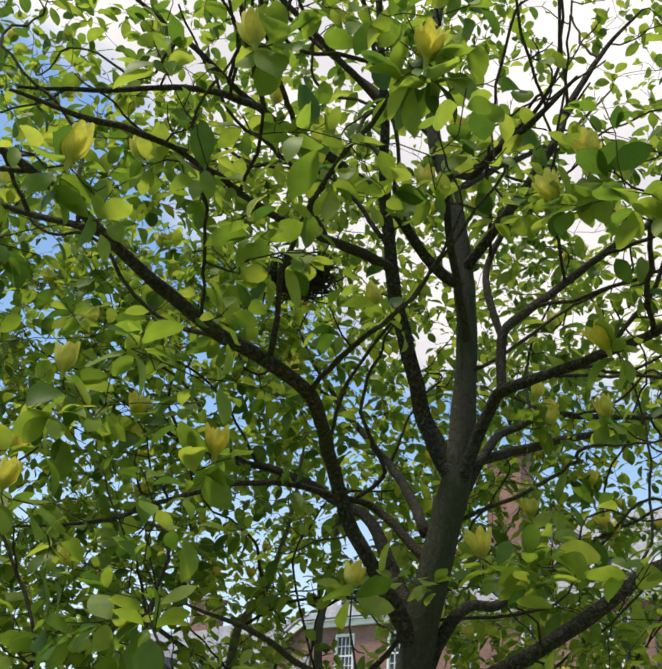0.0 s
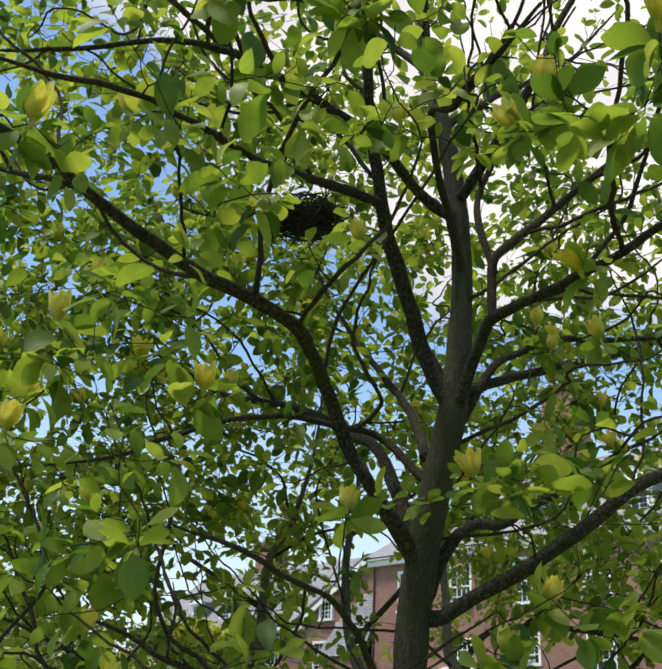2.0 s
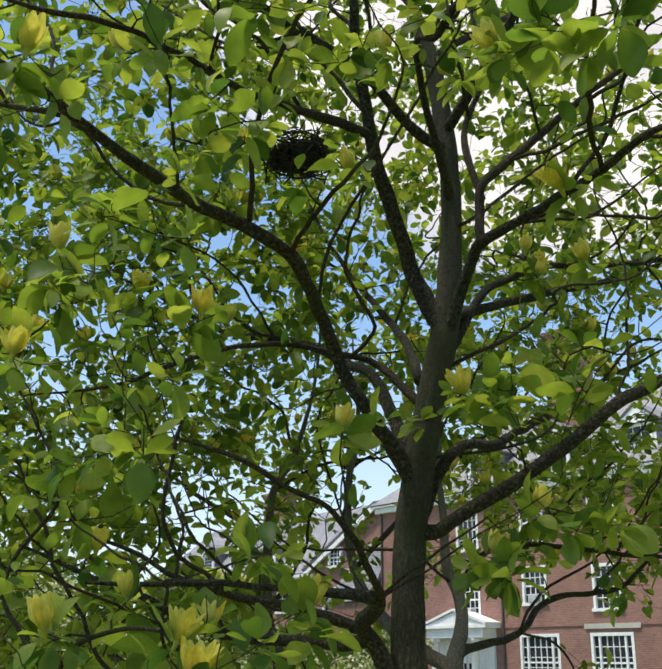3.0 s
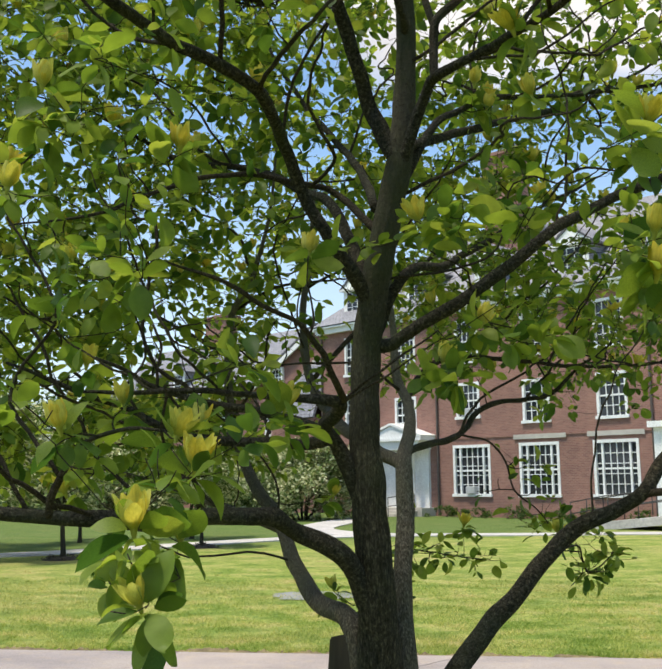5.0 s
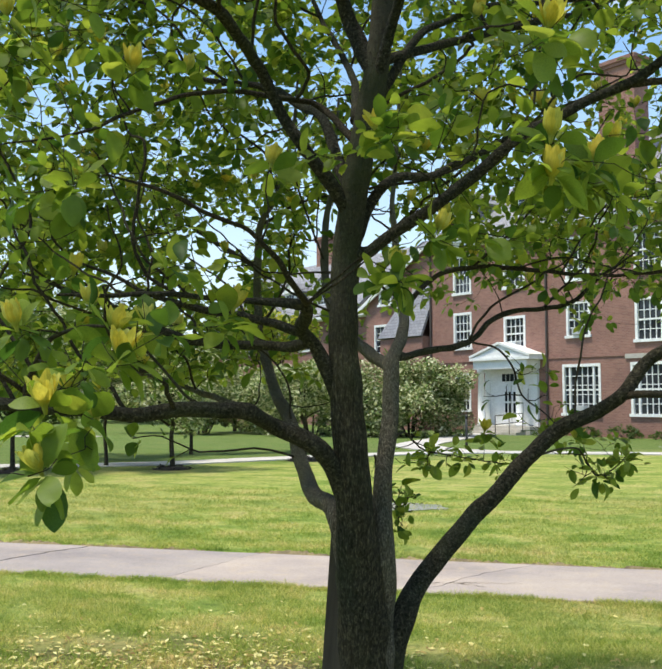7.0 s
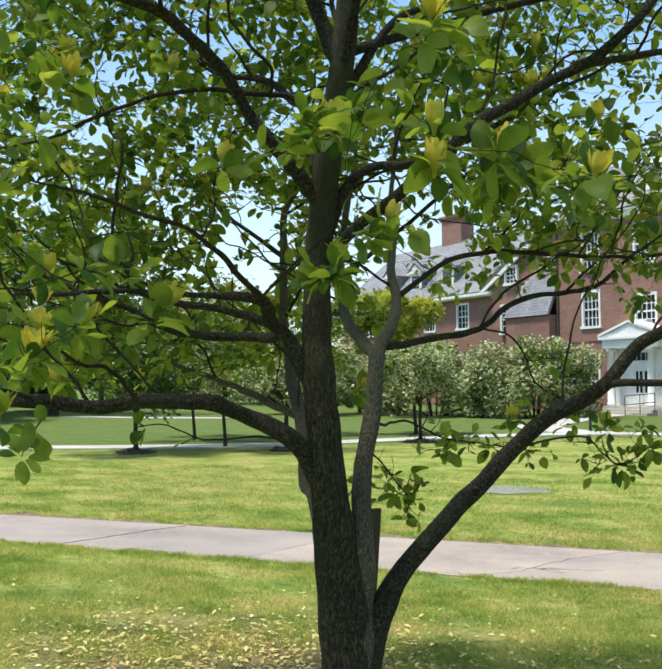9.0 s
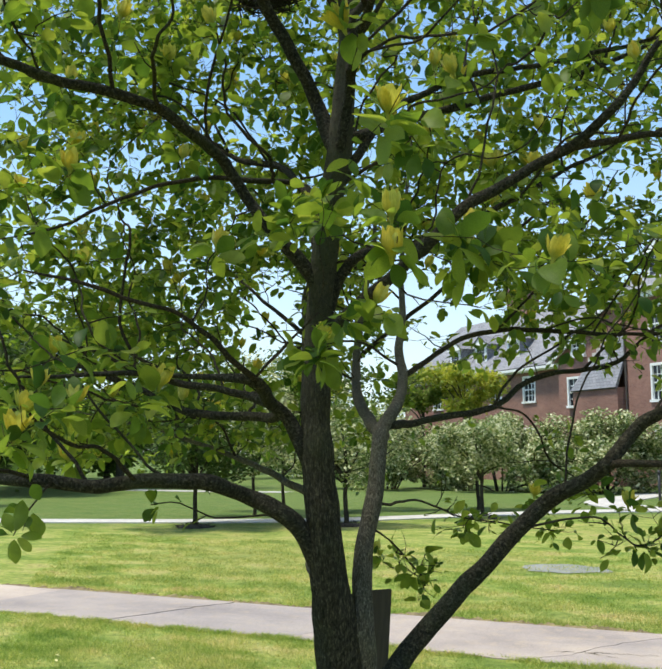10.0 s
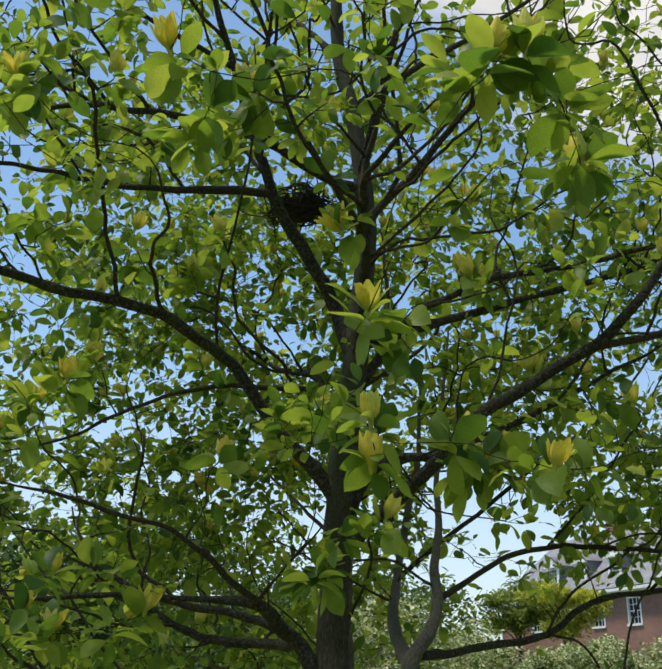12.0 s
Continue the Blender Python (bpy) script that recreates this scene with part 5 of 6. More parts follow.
class Crown:
    """Gathers twigs, leaves and flowers while the tree grows: every shoot springs from the nearest wood."""

    def __init__(self, seed):
        self.rng = random.Random(seed)
        self.twigs, self.leaves, self.flowers = Pile(), [], []
        self.nodes, self.count = np.zeros((120000, 4)), 0

    def wood(self, line, step=1):
        for q in line[::step]:
            self.nodes[self.count] = q[:4]
            self.count += 1

    def leaf(self, at, direction, size):
        rng = self.rng
        up = Vector((rng.gauss(0, 0.35), rng.gauss(0, 0.35), 1))
        m = Matrix.Translation(at) @ aim(direction, up, rng.gauss(0, 0.4)) @ Matrix.Scale(size, 4)
        self.leaves.append((m, rng.randrange(len(LEAF_SHAPES))))

    def whorl(self, at, axis, count, size, flower=False, scale=1.0):
        """A tuft of leaves round a shoot's tip, with a flower on it now and then."""
        rng = self.rng
        axis = axis.normalized()
        side = axis.orthogonal().normalized()
        start = rng.uniform(0, 6.28)
        for i in range(count):
            a = start + i * 2.4 + rng.uniform(-0.3, 0.3)
            o = (Matrix.Rotation(a, 3, axis) @ side)
            d = (o + axis * rng.uniform(-0.1, 0.6) + Vector((0, 0, rng.uniform(-0.75, 0.25)))).normalized()
            stalk = at - axis * rng.uniform(0, 0.06)
            self.leaf(stalk + d * 0.014, d, size * rng.uniform(0.65, 1.25))
        if flower:
            lean = axis * 0.35 + Vector((rng.gauss(0, 0.15), rng.gauss(0, 0.15), 1))
            self.flowers.append((at + Vector((0, 0, 0.008)), lean.normalized(), scale))

    def shoot(self, tip, flower=False, size=0.085, leaves=6, limit=9.0, scale=1.0):
        """A crooked twig from the nearest wood to the tip, leaves along its outer half and a tuft at its end."""
        rng = self.rng
        tip = Vector(tip)
        d = self.nodes[:self.count, :3] - np.array(tip)
        dist = np.sqrt((d * d).sum(1)) + np.maximum(0, d[:, 2] * 0.9) + rng.uniform(0, 0.02)
        k = int(dist.argmin())
        if dist[k] > limit:
            return False
        start = Vector(self.nodes[k, :3])
        span = tip - start
        ln = span.length
        n = max(3, int(ln / 0.05))
        wob = [Vector((rng.gauss(0, 1), rng.gauss(0, 1), rng.gauss(0, 0.7))) * 0.05 * ln for i in range(4)]
        r0 = min(self.nodes[k, 3] * 0.75, 0.0027 + 0.0042 * min(ln, 1.0))
        line = []
        for i in range(n + 1):
            u = i / n
            b = math.sin(math.pi * u)
            sag = Vector((0, 0, -0.04 * ln * b))
            p = start + span * u + sag + (wob[0] * math.sin(2 * math.pi * u) + wob[1] * b + wob[2] * math.sin(3 * math.pi * u) * 0.6) * 0.9
            p += (noise.noise_vector(p * 11.0) * 0.016 + noise.noise_vector(p * 27.0) * 0.011) * min(1.0, 3 * ln) * b
            line.append((*p, r0 * (1 - 0.55 * u)))
        self.twigs.add(*tube_data(line, 5))
        self.wood(line[1:], 2)
        axis = (tip - Vector(line[-3][:3])).normalized()
        for i in range(n // 2, n):
            if rng.random() < 0.3:
                o = Vector((rng.gauss(0, 1), rng.gauss(0, 1), rng.gauss(-0.1, 0.5))).normalized()
                self.leaf(Vector(line[i][:3]) + o * 0.012, (o + axis * 0.5).normalized(), size * rng.uniform(0.55, 1.0))
        # short crooked spurs, some bare, some with young leaves
        for i in range(1 + n // 4, n):
            if rng.random() < 0.4:
                a = Vector(line[i][:3])
                o = (Vector((rng.gauss(0, 1), rng.gauss(0, 1), rng.gauss(0.25, 0.6))).normalized() + axis * 0.5).normalized()
                k = rng.uniform(0.03, 0.11)
                e = a + o * k
                m = a + o * k * 0.5 + Vector((rng.gauss(0, 0.009), rng.gauss(0, 0.009), rng.gauss(0, 0.009)))
                r = line[i][3]
                self.twigs.add(*tube_data([(*a, r * 0.8), (*m, r * 0.65), (*e, r * 0.45)], 4))
                for j in range(rng.randint(0, 3)):
                    d = (o + Vector((rng.gauss(0, 0.7), rng.gauss(0, 0.7), rng.gauss(-0.1, 0.5)))).normalized()
                    self.leaf(e + d * 0.006, d, size * rng.uniform(0.35, 0.75))
        self.whorl(tip, axis + Vector((0, 0, 0.4)), leaves, size, flower, scale)
        return True


def in_crown(p):
    """The leafy part of the crown: a wide dome, bare round the trunk and on its open near side."""
    x, y, z = p
    if ((x - 0.4) / 3.0) ** 2 + ((y - 3.9) / 2.75) ** 2 + ((z - 2.3) / 4.3) ** 2 > 1:
        return False
    if z < (1.98 if x < -0.1 else (2.45 if x < 0.7 else 2.32)) - 0.25 * max(0.0, -x - 1.2):
        return False
    if math.hypot(x - 0.25, y - 3.25) < 0.42 and z < 4.2:
        return False
    if -0.05 < x < 1.75 and y < 2.95 and z < 3.15:
        return False
    # clear round the nest and below it
    for k in range(6):
        if math.hypot(x + 0.28 - 0.05 * k, y - 3.74 + 0.22 * k, z - 4.08 + 0.2 * k) < 0.24:
            return False
    # the open window beyond the fork
    if y > 3.7 and math.hypot(x - 0.4 + 0.37 * (y - 3.95), z - 2.5 - 0.17 * (y - 3.95)) < 0.42:
        return False
    if y > 4.2 and math.hypot(x + 0.7 + 0.52 * (y - 4.5), z - 2.63 - 0.16 * (y - 4.5)) < 0.3:
        return False
    return y > 1.55


def magnolia():
    tree = tagged(new("magnolia_tree"), "spreading yellow-flowered magnolia with dark furrowed bark", "tree")
    tree.location = (0.018, 0, 0)
    crown = Crown(5)
    for i, (name, pts) in enumerate(BRANCHES.items()):
        big = pts[0][3] > 0.05
        slim = 1.0 if big or name in ("limbL", "crook", "backL", "stub", "stub2") else 0.86
        line = smooth_path([(x, y, z, r * slim) for x, y, z, r in pts], 10 if big else 7)
        for q in line:
            if name != "trunk":
                k = 0.35 * q[3] + 0.004
                q[:3] += np.array(noise.noise_vector(Vector(q[:3]) * 4.0 + Vector((i, 0, 0)))) * k
                q[:3] += np.array(noise.noise_vector(Vector(q[:3]) * 10.0)) * (0.007 if q[3] < 0.026 else 0.003)
        v, f = tube_data(line, 22 if name == "trunk" else (14 if big else 10), 0.16 if big else 0.13, i * 3.1)
        data_object("trunk" if name == "trunk" else "limb", v, f, (PALE_BARK if name in PALE_LIMBS else BARK if name == "trunk" else LIMB_BARK) if pts[0][3] > 0.02 else TWIG, tree)
        if name == "trunk":
            crown.wood(line[-60:])
        else:
            crown.wood(line[len(line) // 5:])
    rng = crown.rng
    # crooked side branches along the limbs
    for name, pts in BRANCHES.items():
        line = smooth_path(pts, 7)
        for k in range(len(line) // 4, len(line) - 3, 7):
            q = line[k]
            a, b = Vector(q[:3]), Vector(line[k + 2][:3])
            d = (b - a).normalized()
            side = Vector((rng.gauss(0, 1), rng.gauss(0, 1), rng.gauss(0.45, 0.6)))
            side = (side - d * side.dot(d)).normalized()
            ln = rng.uniform(0.45, 1.05)
            tip = a + (side * 0.8 + d * 0.55).normalized() * ln
            if tip.z < a.z - 0.04 or not in_crown(tip) or not in_crown(a + (tip - a) * 0.6) or q[3] < 0.006:
                continue
            r = min(q[3] * 0.55, rng.uniform(0.0045, 0.0085))
            bend = [Vector((rng.gauss(0, 1), rng.gauss(0, 1), rng.gauss(0, 0.8))) * 0.07 * ln for i in range(3)]
            way = smooth_path([(*a, r), (*(a + (tip - a) * 0.3 + bend[0]), r * 0.85), (*(a + (tip - a) * 0.62 + bend[1]), r * 0.7), (*(a + (tip - a) * 0.85 + bend[2]), r * 0.55), (*(tip + Vector((0, 0, 0.06))), r * 0.4)], 6)
            for q in way[2:]:
                q[:3] += np.array(noise.noise_vector(Vector(q[:3]) * 12.0)) * 0.016
            v, f = tube_data(way, 7, 0.15, k * 1.7)
            data_object("branch", v, f, TWIG, tree)
            crown.wood(way[4:])
    for p in FLOWERS_A + FLOWERS_B:
        crown.shoot(Vector(p) - Vector((0, 0, 0.035)), True, 0.094, 8, 0.8 if p[1] > 4 else 9.0, rng.uniform(0.85, 1.05))
    for p in TUFTS_A + TUFTS_B:
        crown.shoot(p, False, 0.08, 8, 0.8 if p[1] > 4 else 9.0)
    # small leaves on the thin low sprays
    for name in ("spray_low", "spray_mid", "spray_limb", "spray_far"):
        line = smooth_path(BRANCHES[name], 6)
        for q in line[len(line) // 3:]:
            if rng.random() < 0.75:
                tip = Vector(q[:3]) + Vector((rng.gauss(0, 0.07), rng.gauss(0, 0.07), rng.gauss(-0.02, 0.05)))
                crown.shoot(tip, False, rng.uniform(0.058, 0.082), 2)
    tried = 0
    want = []
    while len(want) < TUFT_COUNT and tried < 90000:
        tried += 1
        p = (rng.uniform(-2.6, 3.4), rng.uniform(1.2, 6.6), rng.uniform(1.7, 6.3))
        if p[2] > 3.7 and rng.random() < 0.12:
            continue
        if len(want) % 3 == 0:
            p = (rng.uniform(-2.2, 3.0), rng.uniform(3.9, 6.6), rng.uniform(2.6, 5.0))
        if len(want) % 12 == 5:
            p = (rng.uniform(-1.8, -0.1), rng.uniform(3.0, 4.6), rng.uniform(3.4, 4.9))
        if len(want) % 9 == 1:
            p = (rng.uniform(-2.8, -0.6), rng.uniform(3.0, 6.2), rng.uniform(1.9, 3.3))
        if p[2] < 2.9 and -0.6 < p[0] < 0.1 and 2.4 < p[1] < 4.8 and rng.random() < 0.6:
            continue
        if p[2] > 2.9 and p[1] < 3.3 and math.hypot(p[0] - 0.35, p[1] - 3.15) < 0.75 and rng.random() < 0.7:
            continue
        if p[0] > 0.9 and p[2] > 2.9 and rng.random() < 0.35:
            continue
        if len(want) % 80 == 7:
            # low shoots behind the stems
            want.append((rng.uniform(-0.9, 0.75), rng.uniform(4.2, 5.8), rng.uniform(2.4, 3.05)))
            continue
        if in_crown(p) and noise.noise(Vector(p) * 2.2 + Vector((7, 3, 1))) > -0.14:
            want.append(p)
    base = crown.nodes[:crown.count, :3]
    want.sort(key=lambda p: float(((base - np.array(p)) ** 2).sum(1).min()))
    for p in want:
        crown.shoot(p, rng.random() < 0.055, rng.uniform(0.05, 0.086), rng.randint(4, 6), 0.9, rng.uniform(0.75, 1.0))
    return tree, crown


TUFT_COUNT = 6000
PALE_LIMBS = ("back", "backL", "crook", "crook2")


def build_crown(tree, crown, near):
    """Turns the gathered pieces into meshes: the leaves of one stretch singly, the rest joined."""
    v, f = crown.twigs.v, crown.twigs.f
    tagged(data_object("twig_work", v, f, TWIG, tree), "thin dark twigs", kind="stuff")
    meshes = []
    for vs, fs in LEAF_SHAPES:
        me = bpy.data.meshes.new("leaf")
        me.from_pydata([tuple(c) for c in vs], [], fs)
        me.materials.append(LEAF)
        me.shade_smooth()
        meshes.append(me)
    pile, single = Pile(), 0
    for m, k in crown.leaves:
        if single < 300 and near(m.translation):
            ob = new("leaf", meshes[k])
            ob.parent, ob.matrix_local = tree, m
            single += 1
        else:
            pile.add([m @ c for c in LEAF_SHAPES[k][0]], LEAF_SHAPES[k][1])
    tagged(data_object("foliage", pile.v, pile.f, LEAF, tree), "fresh yellow-green broad leaves", kind="stuff")
    rng = random.Random(8)
    for at, axis, s in crown.flowers:
        fl = new("flower", CORE_MESH)
        fl.parent = tree
        fl.matrix_local = Matrix.Translation(at) @ aim(axis, Vector((rng.gauss(0, 1), rng.gauss(0, 1), 0.2))) @ Matrix.Rotation(radians(90), 4, "Y") @ Matrix.Scale(s, 4)
        opened = rng.choice((0, 0, 1, 1, 2))
        for i in range(10):
            ring = min(i // 3, 2)
            pt = new("petal", PETAL_MESHES[max(0, min(5, ring + opened + rng.choice((0, 0, 1))))])
            pt.parent = fl
            turn = i * 2.0944 + (0, 1.05, 0.5)[ring] + rng.uniform(-0.2, 0.2)
            pt.matrix_local = Matrix.Rotation(turn, 4, "Z") @ Matrix.Scale(rng.uniform(0.86, 1.08) * (1.0, 1.0, 0.92)[ring], 4)


tree, crown = magnolia()
build_crown(tree, crown, lambda p: p.y < 2.5 and 1.2 < p.z < 3.6)


def wooden_post():
    """A squared timber, set cornerwise and leaning a little, its top cut aslant."""
    bm = bmesh.new()
    box(bm, -0.078, 0.078, -0.078, 0.078, -0.3, 1.36)
    for v in bm.verts:
        if v.co.z > 1 and v.co.x < 0:
            v.co.z -= 0.05
    bmesh.ops.bevel(bm, geom=list(bm.edges), offset=0.006, segments=2, affect="EDGES")
    ob = tagged(mesh_object("wooden_post", bm, DARK_WOOD), "dark weathered wooden post standing behind the trunk", "post")
    ob.matrix_world = Matrix.Translation((0.005, 3.95, 0)) @ Matrix.Rotation(radians(4.2), 4, "Y") @ Matrix.Rotation(radians(-28), 4, "Z")


wooden_post()


def nest():
    rng = random.Random(3)
    pile = Pile()
    c = Vector((-0.28, 3.74, 4.08))
    for i in range(480):
        d = Vector((rng.gauss(0, 1), rng.gauss(0, 1), rng.gauss(0, 0.8))).normalized()
        p = c + Vector((d.x * 0.12, d.y * 0.10, d.z * 0.075)) * rng.uniform(0.2, 1.2) * (1 + 0.5 * noise.noise(d * 2.1))
        t = Vector((rng.gauss(0, 1), rng.gauss(0, 1), rng.gauss(0, 0.4)))
        t = (t - d * t.dot(d) * 0.45).normalized() * rng.uniform(0.03, 0.1)
        pile.add(*tube_data([(*(p - t), 0.003), (*(p + d * 0.006), 0.0035), (*(p + t), 0.002)], 4))
    tagged(data_object("nest", pile.v, pile.f, NEST), "dark twiggy squirrel nest lodged in the branches", "nest")


nest()


# ---- trees and shrubs beyond ----
def leaf_cloud(pile, blobs, count, size, rng, flat=0.0):
    """Small leaves on and in lumpy clumps, with gaps."""
    shape_v = [Vector((0, 0, 0)), Vector((0.5, -0.3, 0.08)), Vector((1, 0, 0)), Vector((0.5, 0.3, 0.08))]
    for i in range(count):
        bx, by, bz, r = blobs[rng.randrange(len(blobs))]
        d = Vector((rng.gauss(0, 1), rng.gauss(0, 1), rng.gauss(0, 1))).normalized()
        p = Vector((bx, by, bz)) + Vector((d.x, d.y, d.z * 0.75)) * r * (rng.random() ** 0.45)
        if noise.noise(p * 1.3) < -0.3:
            continue
        m = Matrix.Translation(p) @ Euler((rng.uniform(-0.9, 0.9), rng.uniform(-0.9, 0.9), rng.uniform(0, 6.28))).to_matrix().to_4x4() @ Matrix.Scale(size * rng.uniform(0.7, 1.3), 4)
        pile.add([m @ c for c in shape_v], [(0, 1, 2, 3)])


def young_tree(name, x, y, trunk_h, trunk_r, crown_r, crown_h, count, size, mat, label, category, seed, blobs=16):
    rng = random.Random(seed)
    tree = tagged(new(name), label, category)
    tree.location = (x, y, 0)
    v, f = tube_data(smooth_path([(0, 0, -0.1, trunk_r * 1.5), (0.02, 0, 0.2, trunk_r), (rng.uniform(-0.05, 0.05), 0, trunk_h * 0.6, trunk_r * 0.85), (0.03, 0.02, trunk_h, trunk_r * 0.75), (0, 0, trunk_h + crown_h * 0.6, trunk_r * 0.2)], 5), 10, 0.1, seed)
    data_object("trunk", v, f, BARK, tree)
    bl = []
    for i in range(blobs):
        a, u = rng.uniform(0, 6.28), rng.random()
        rr = crown_r * math.sqrt(rng.random()) * (1 - 0.5 * abs(u - 0.4))
        bl.append((rr * math.cos(a), rr * math.sin(a), trunk_h + crown_h * u, crown_r * rng.uniform(0.28, 0.45)))
    for bx, by, bz, r in bl[:9]:
        z0 = trunk_h * rng.uniform(0.75, 1.0)
        v, f = tube_data(smooth_path([(0, 0, z0, trunk_r * 0.5), (bx * 0.4, by * 0.4, z0 + (bz - z0) * 0.55, trunk_r * 0.35), (bx, by, bz, trunk_r * 0.12)], 4), 6, 0.1, seed)
        data_object("limb", v, f, BARK, tree)
    pile = Pile()
    leaf_cloud(pile, bl, count, size, rng)
    tagged(data_object("crown", pile.v, pile.f, mat, tree, False), kind="stuff")
    return tree


def shrub(x, y, rx, ry, h, count, size, mat, label, seed):
    rng = random.Random(seed)
    tree = tagged(new("shrub"), label, "shrub")
    tree.location = (x, y, 0)
    bl = []
    for i in range(26):
        a, u = rng.uniform(0, 6.28), math.sqrt(rng.random())
        bl.append((rx * u * math.cos(a), ry * u * math.sin(a), h * rng.uniform(0.13, 0.85) * (1.05 - 0.3 * u), h * rng.uniform(0.16, 0.28)))
    for bx, by, bz, r in bl[:8]:
        v, f = tube_data(smooth_path([(bx * 0.15, by * 0.15, -0.05, 0.013 * h), (bx * 0.4, by * 0.4, bz * 0.5, 0.009 * h), (bx, by, bz, 0.003 * h)], 4), 6)
        data_object("stem", v, f, BARK, tree)
    pile = Pile()
    leaf_cloud(pile, bl, count, size, rng)
    tagged(data_object("leaves", pile.v, pile.f, mat, tree, False), kind="stuff")


shrub(-12.4, 47.0, 4.6, 2.6, 3.9, 36000, 0.19, BLOSSOM_LEAF, "large rounded shrub with pale blossom beside the hall", 21)
shrub(-7.2, 46.2, 3.0, 1.9, 4.3, 24000, 0.19, BLOSSOM_LEAF, "rounded blossoming shrub beside the porch", 22)
shrub(-19.0, 48.0, 4.2, 2.5, 3.8, 22000, 0.19, BLOSSOM_LEAF, "large rounded shrub with pale blossom", 23)
young_tree("small_tree", -14.46, 26.8, 1.9, 0.055, 2.3, 2.6, 8000, 0.15, BLOSSOM_LEAF, "slender-trunked young tree in pale blossom", "tree", 31)
young_tree("small_tree", -11.82, 24.1, 1.75, 0.055, 2.2, 2.5, 8000, 0.15, BLOSSOM_LEAF, "slender-trunked young tree in pale blossom", "tree", 32)
young_tree("small_tree", -13.1, 21.54, 1.4, 0.065, 2.4, 2.8, 9000, 0.14, TREE_LEAF, "slender-trunked young tree with green crown", "tree", 33)
young_tree("small_tree", -7.1, 27.6, 1.3, 0.06, 1.35, 1.35, 8000, 0.11, BLOSSOM_LEAF, "slender young tree in pale blossom", "tree", 34)
young_tree("small_tree", -9.56, 23.49, 1.35, 0.07, 1.8, 1.6, 6500, 0.12, BLOSSOM_LEAF, "slender-trunked young tree in pale blossom", "tree", 36)
young_tree("small_tree", -11.76, 29.9, 1.5, 0.065, 1.9, 1.7, 6500, 0.13, BLOSSOM_LEAF, "slender-trunked young tree in pale blossom", "tree", 37)
young_tree("small_tree", -8.58, 31.76, 1.45, 0.07, 1.45, 1.4, 7500, 0.12, BLOSSOM_LEAF, "slender-trunked young tree in pale blossom", "tree", 39)
young_tree("small_tree", -15.4, 50.5, 4.3, 0.12, 2.2, 2.4, 5200, 0.24, GOLD_LEAF, "small tree with golden-green young leaves", "tree", 35)
young_tree("small_tree", -18.3, 51.5, 4.7, 0.11, 2.0, 2.0, 5200, 0.22, MID_LEAF, "small green-leaved tree in front of the brick wing", "tree", 40)
young_tree("tall_tree", -34.0, 44.0, 3.0, 0.28, 6.0, 8.0, 9000, 0.32, TREE_LEAF, "tall leafy tree beyond the lawn", "tree", 38, 24)

for i, (s, h) in enumerate(((-3.6, 0.7), (-1.6, 0.6), (0.6, 0.75), (2.9, 0.65), (5.0, 0.7), (7.4, 0.6))):
    at = on_front(s, 1.0)
    shrub(at[0], at[1], 0.9, 0.5, h, 900, 0.11, TREE_LEAF, "low dark green shrub at the foot of the hall's wall", 70 + i)
for i, (x, y, r, h) in enumerate(((-36, 35, 5, 8), (-31, 24, 4, 6), (-42, 42, 6, 9), (-44, 62, 6, 6), (-33, 68, 6.5, 7), (-56, 58, 6, 6.5), (-68, 66, 7, 8), (-46, 84, 8, 10), (-80, 80, 8, 9), (-40, 50, 4, 4))):
    young_tree("tall_tree", x, y, 1.4, 0.25, r, h, 8000, 0.42, TREE_LEAF, "broad leafy tree far beyond the lawn", "tree", 50 + i, 26)


# ---- mulch, grass blades and fallen petals ----
def mulch_ring(x, y, radius, seed):
    """A low heap of bark chips round a young tree's foot."""
    rng = random.Random(seed)
    pile = Pile()
    rings, turns = 6, 26
    v = [Vector((x, y, 0.07))]
    for i in range(1, rings + 1):
        for k in range(turns):
            a, r = 2 * math.pi * k / turns, radius * i / rings * (1 + 0.12 * noise.noise(Vector((k * 0.7, seed, 0))))
            v.append(Vector((x + r * math.cos(a), y + r * math.sin(a), 0.075 * (1 - (i / rings) ** 2) + rng.uniform(0, 0.012) - (0.01 if i == rings else 0))))
    f = [(0, 1 + k, 1 + (k + 1) % turns) for k in range(turns)]
    for i in range(rings - 1):
        for k in range(turns):
            a, b = 1 + i * turns + k, 1 + i * turns + (k + 1) % turns
            f.append((a, a + turns, b + turns, b))
    pile.add(v, f)
    for i in range(260):
        a, r = rng.uniform(0, 6.28), radius * 1.15 * math.sqrt(rng.random())
        m = Matrix.Translation((x + r * math.cos(a), y + r * math.sin(a), 0.08 * max(0, 1 - (r / radius) ** 2) + 0.012)) @ Euler((rng.gauss(0, 0.5), rng.gauss(0, 0.5), rng.uniform(0, 6.28))).to_matrix().to_4x4() @ Matrix.Scale(rng.uniform(0.05, 0.12), 4)
        pile.add([m @ Vector(c) for c in ((0, 0, 0), (0.5, -0.2, 0.05), (1, 0, 0), (0.5, 0.2, 0.05))], [(0, 1, 2, 3)])
    tagged(data_object("mulch_ring", pile.v, pile.f, MULCH, None, False), "dark ring of bark mulch round a young tree", "mulch", kind="stuff")


for i, (x, y) in enumerate(((-13.1, 21.54), (-7.1, 27.6), (-9.56, 23.49))):
    mulch_ring(x, y, 0.5, 60 + i)


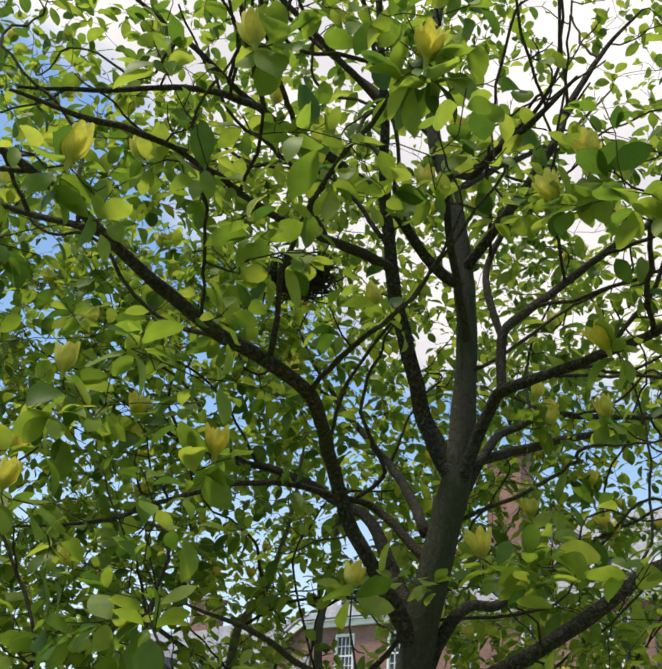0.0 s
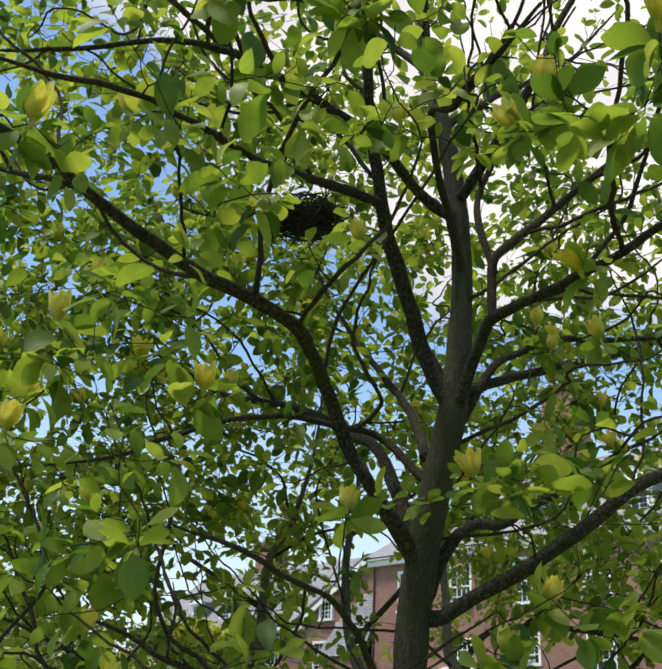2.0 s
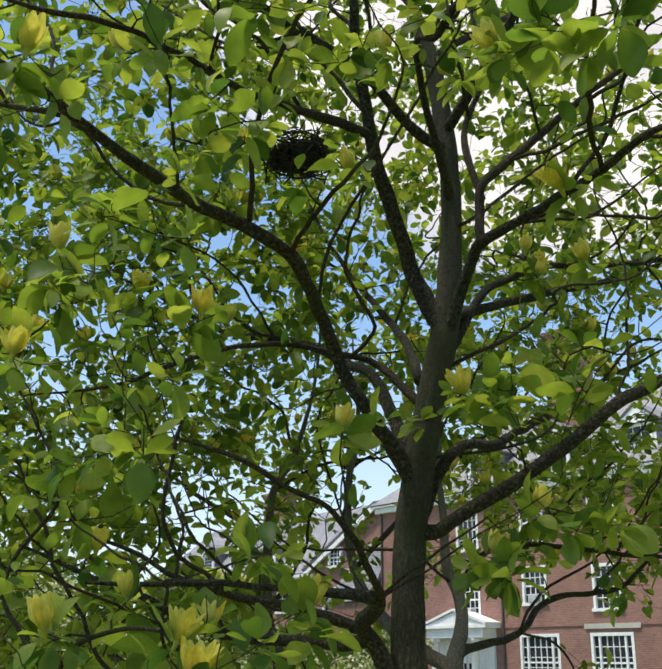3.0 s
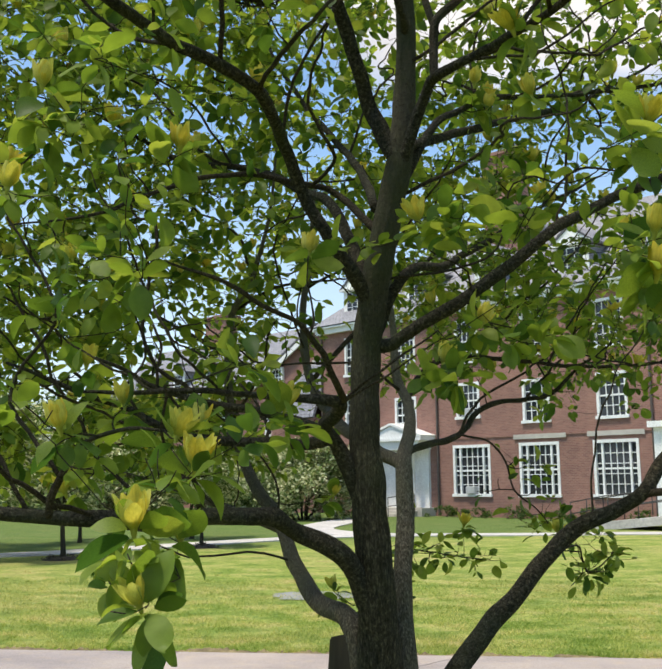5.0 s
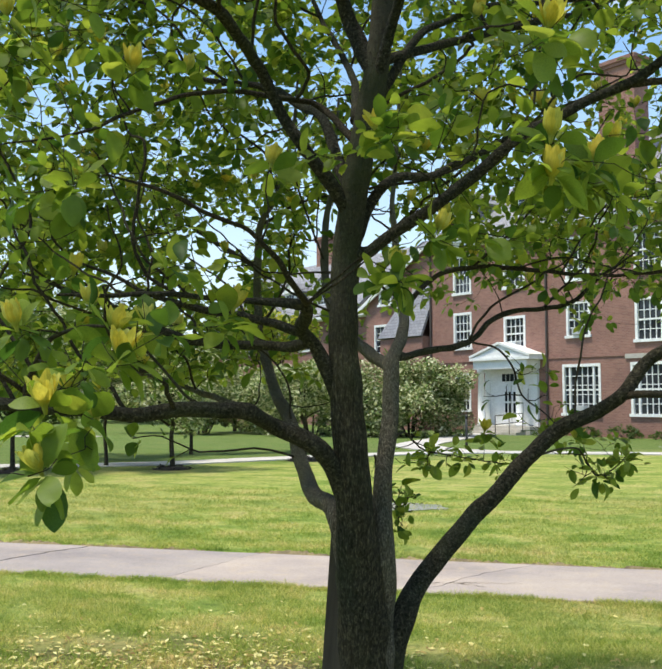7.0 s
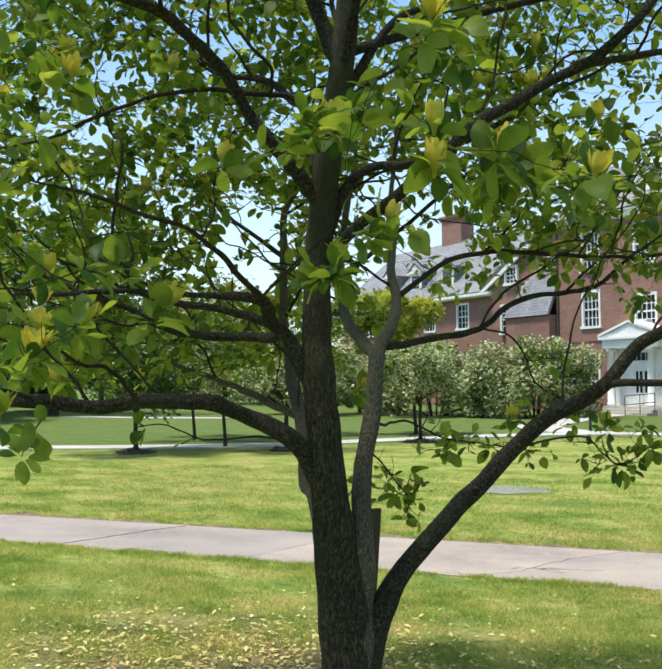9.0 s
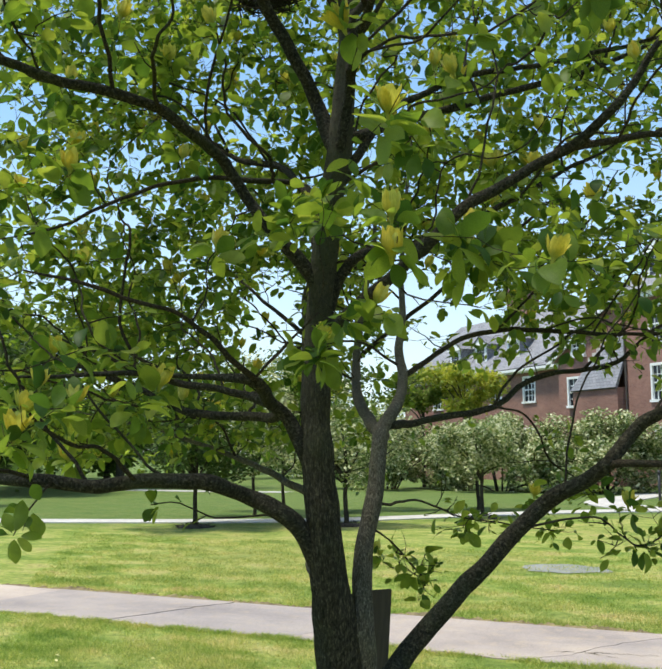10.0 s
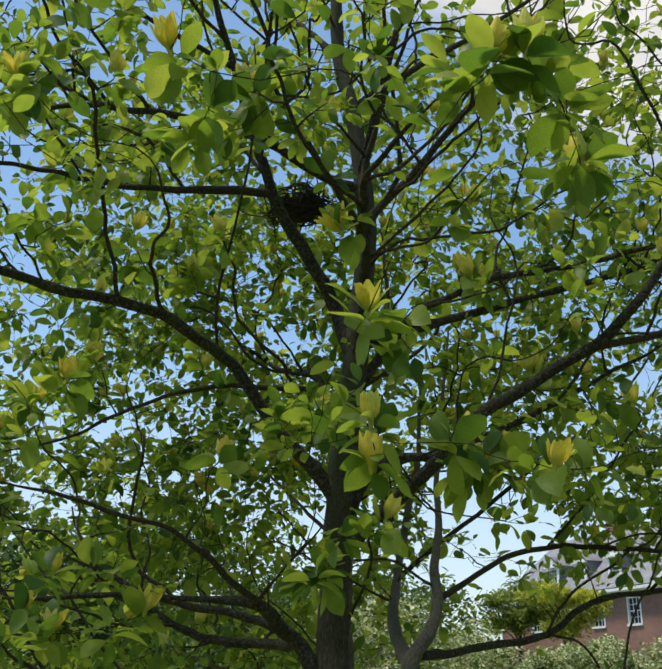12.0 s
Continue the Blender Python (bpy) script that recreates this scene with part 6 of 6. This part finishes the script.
def blades(name, count, y0, y1, power, low, high, thin, label, seed):
    """Short leaning blades, thicker in clumps; none on the path."""
    g = np.random.default_rng(seed)
    y = y0 + (y1 - y0) * g.random(count) ** power
    x = 0.3 - y * 0.15 + g.uniform(-0.62, 0.52, count) * (y + 1.0)
    edge = 0.05 * np.sin(x * 5.3) + 0.03 * np.sin(x * 17.1)
    clump = np.sin(x * 3.1 + 1.7 * np.sin(y * 2.3)) + np.sin(y * 4.3 + 1.9 * np.sin(x * 1.9)) + np.sin(x * 9.7 + y * 7.1) * 0.7
    bare = np.exp(-(((x + 1.4) / 1.5) ** 2 + ((y - 5.6) / 1.1) ** 2))
    keep = ((y < PATH_Y0 + 0.03 + edge) | (y > PATH_Y1 + 0.06 + edge * 0.8)) & (clump + 2.6 * g.random(count) - 2.2 * bare > 0.3)
    x, y, clump = x[keep], y[keep], clump[keep]
    n = len(x)
    rim = (np.abs(y - PATH_Y0) < 0.14) | (np.abs(y - PATH_Y1) < 0.2)
    h = g.uniform(low, high, n) * np.where(rim, 1.35, 1.0) * (1 + 0.12 * clump)
    a, b = g.uniform(0, 6.28, n), g.uniform(0, 6.28, n)
    w, lean = g.uniform(0.6, 1.2, n) * thin, g.uniform(0.3, 1.5, n) * h
    v = np.empty((n, 3, 3))
    v[:, 0] = np.stack((x - w * np.cos(a), y - w * np.sin(a), np.zeros(n)), 1)
    v[:, 1] = np.stack((x + w * np.cos(a), y + w * np.sin(a), np.zeros(n)), 1)
    v[:, 2] = np.stack((x + lean * np.cos(b), y + lean * np.sin(b), h), 1)
    me = bpy.data.meshes.new(name)
    me.from_pydata(v.reshape(-1, 3).tolist(), [], np.arange(3 * n).reshape(-1, 3).tolist())
    me.materials.append(BLADE)
    tagged(new(name, me), label, "grass", kind="stuff")


def tufts():
    """Taller clumps that the mower left, scattered over the lawn."""
    rng = random.Random(23)
    pile = Pile()
    for i in range(1500):
        y = rng.uniform(4.2, 9.0) if i % 3 == 0 else 11.05 + 10.0 * rng.random() ** 1.5
        x = 0.3 - y * 0.15 + rng.uniform(-0.62, 0.52) * (y + 1.0)
        if noise.noise(Vector((x * 0.8, y * 0.8, 4))) < -0.05:
            continue
        spread = rng.uniform(0.03, 0.09)
        for k in range(rng.randint(8, 18)):
            px, py = x + rng.gauss(0, spread) * 1.6, y + rng.gauss(0, spread)
            if PATH_Y0 - 0.02 < py < PATH_Y1 + 0.05:
                continue
            h, a, b = rng.uniform(0.03, 0.065), rng.uniform(0, 6.28), rng.uniform(0, 6.28)
            w, lean = rng.uniform(0.003, 0.006), h * rng.uniform(0.3, 1.2)
            pile.add([Vector((px - w * math.cos(a), py - w * math.sin(a), 0)), Vector((px + w * math.cos(a), py + w * math.sin(a), 0)), Vector((px + lean * math.cos(b), py + lean * math.sin(b), h))], [(0, 1, 2)])
    tagged(data_object("grass_tufts", pile.v, pile.f, BLADE, None, False), "taller unmown clumps of green grass on the lawn", "grass", kind="stuff")


def fallen_petals():
    rng = random.Random(19)
    pile = Pile()
    shape_v = [Vector(c) for c in ((0, 0, 0.03), (0.3, -0.2, 0.1), (0.3, 0.2, 0.1), (0.7, -0.24, 0.12), (0.7, 0.24, 0.12), (1, -0.05, 0.04), (1, 0.08, 0.06))]
    shape_f = [(0, 1, 2), (1, 3, 4, 2), (3, 5, 6, 4)]
    for i in range(5600):
        if i % 5 < 2:
            x, y = rng.gauss(-1.5, 1.05), rng.gauss(5.7, 0.75)
        else:
            x, y = rng.gauss(-0.3, 2.0), rng.gauss(5.4, 1.1)
        if y > PATH_Y0 - 0.3 or y < 1 or math.hypot(x - 0.25, y - 3.5) < 0.3:
            continue
        s = rng.uniform(0.024, 0.064)
        m = Matrix.Translation((x, y, rng.uniform(0.004, 0.018))) @ Euler((rng.gauss(0, 0.25), rng.gauss(0, 0.25), rng.uniform(0, 6.28))).to_matrix().to_4x4() @ Matrix.Scale(s, 4)
        pile.add([m @ c for c in shape_v], shape_f)
    tagged(data_object("fallen_petals", pile.v, pile.f, FALLEN, None, True), "yellow and browned magnolia petals fallen on the grass", "petals", kind="stuff")


blades("grass", 200000, 3.9, 9.15, 0.9, 0.014, 0.05, 0.0038, "short green grass blades on the near lawn", 17)
blades("grass", 16000, PATH_Y0 - 0.1, PATH_Y0 + 0.06, 1.0, 0.015, 0.04, 0.004, "grass blades along the edge of the path", 16)
blades("grass", 140000, 10.9, 19.0, 1.5, 0.014, 0.05, 0.0055, "short green grass blades on the far lawn", 18)
tufts()
fallen_petals()
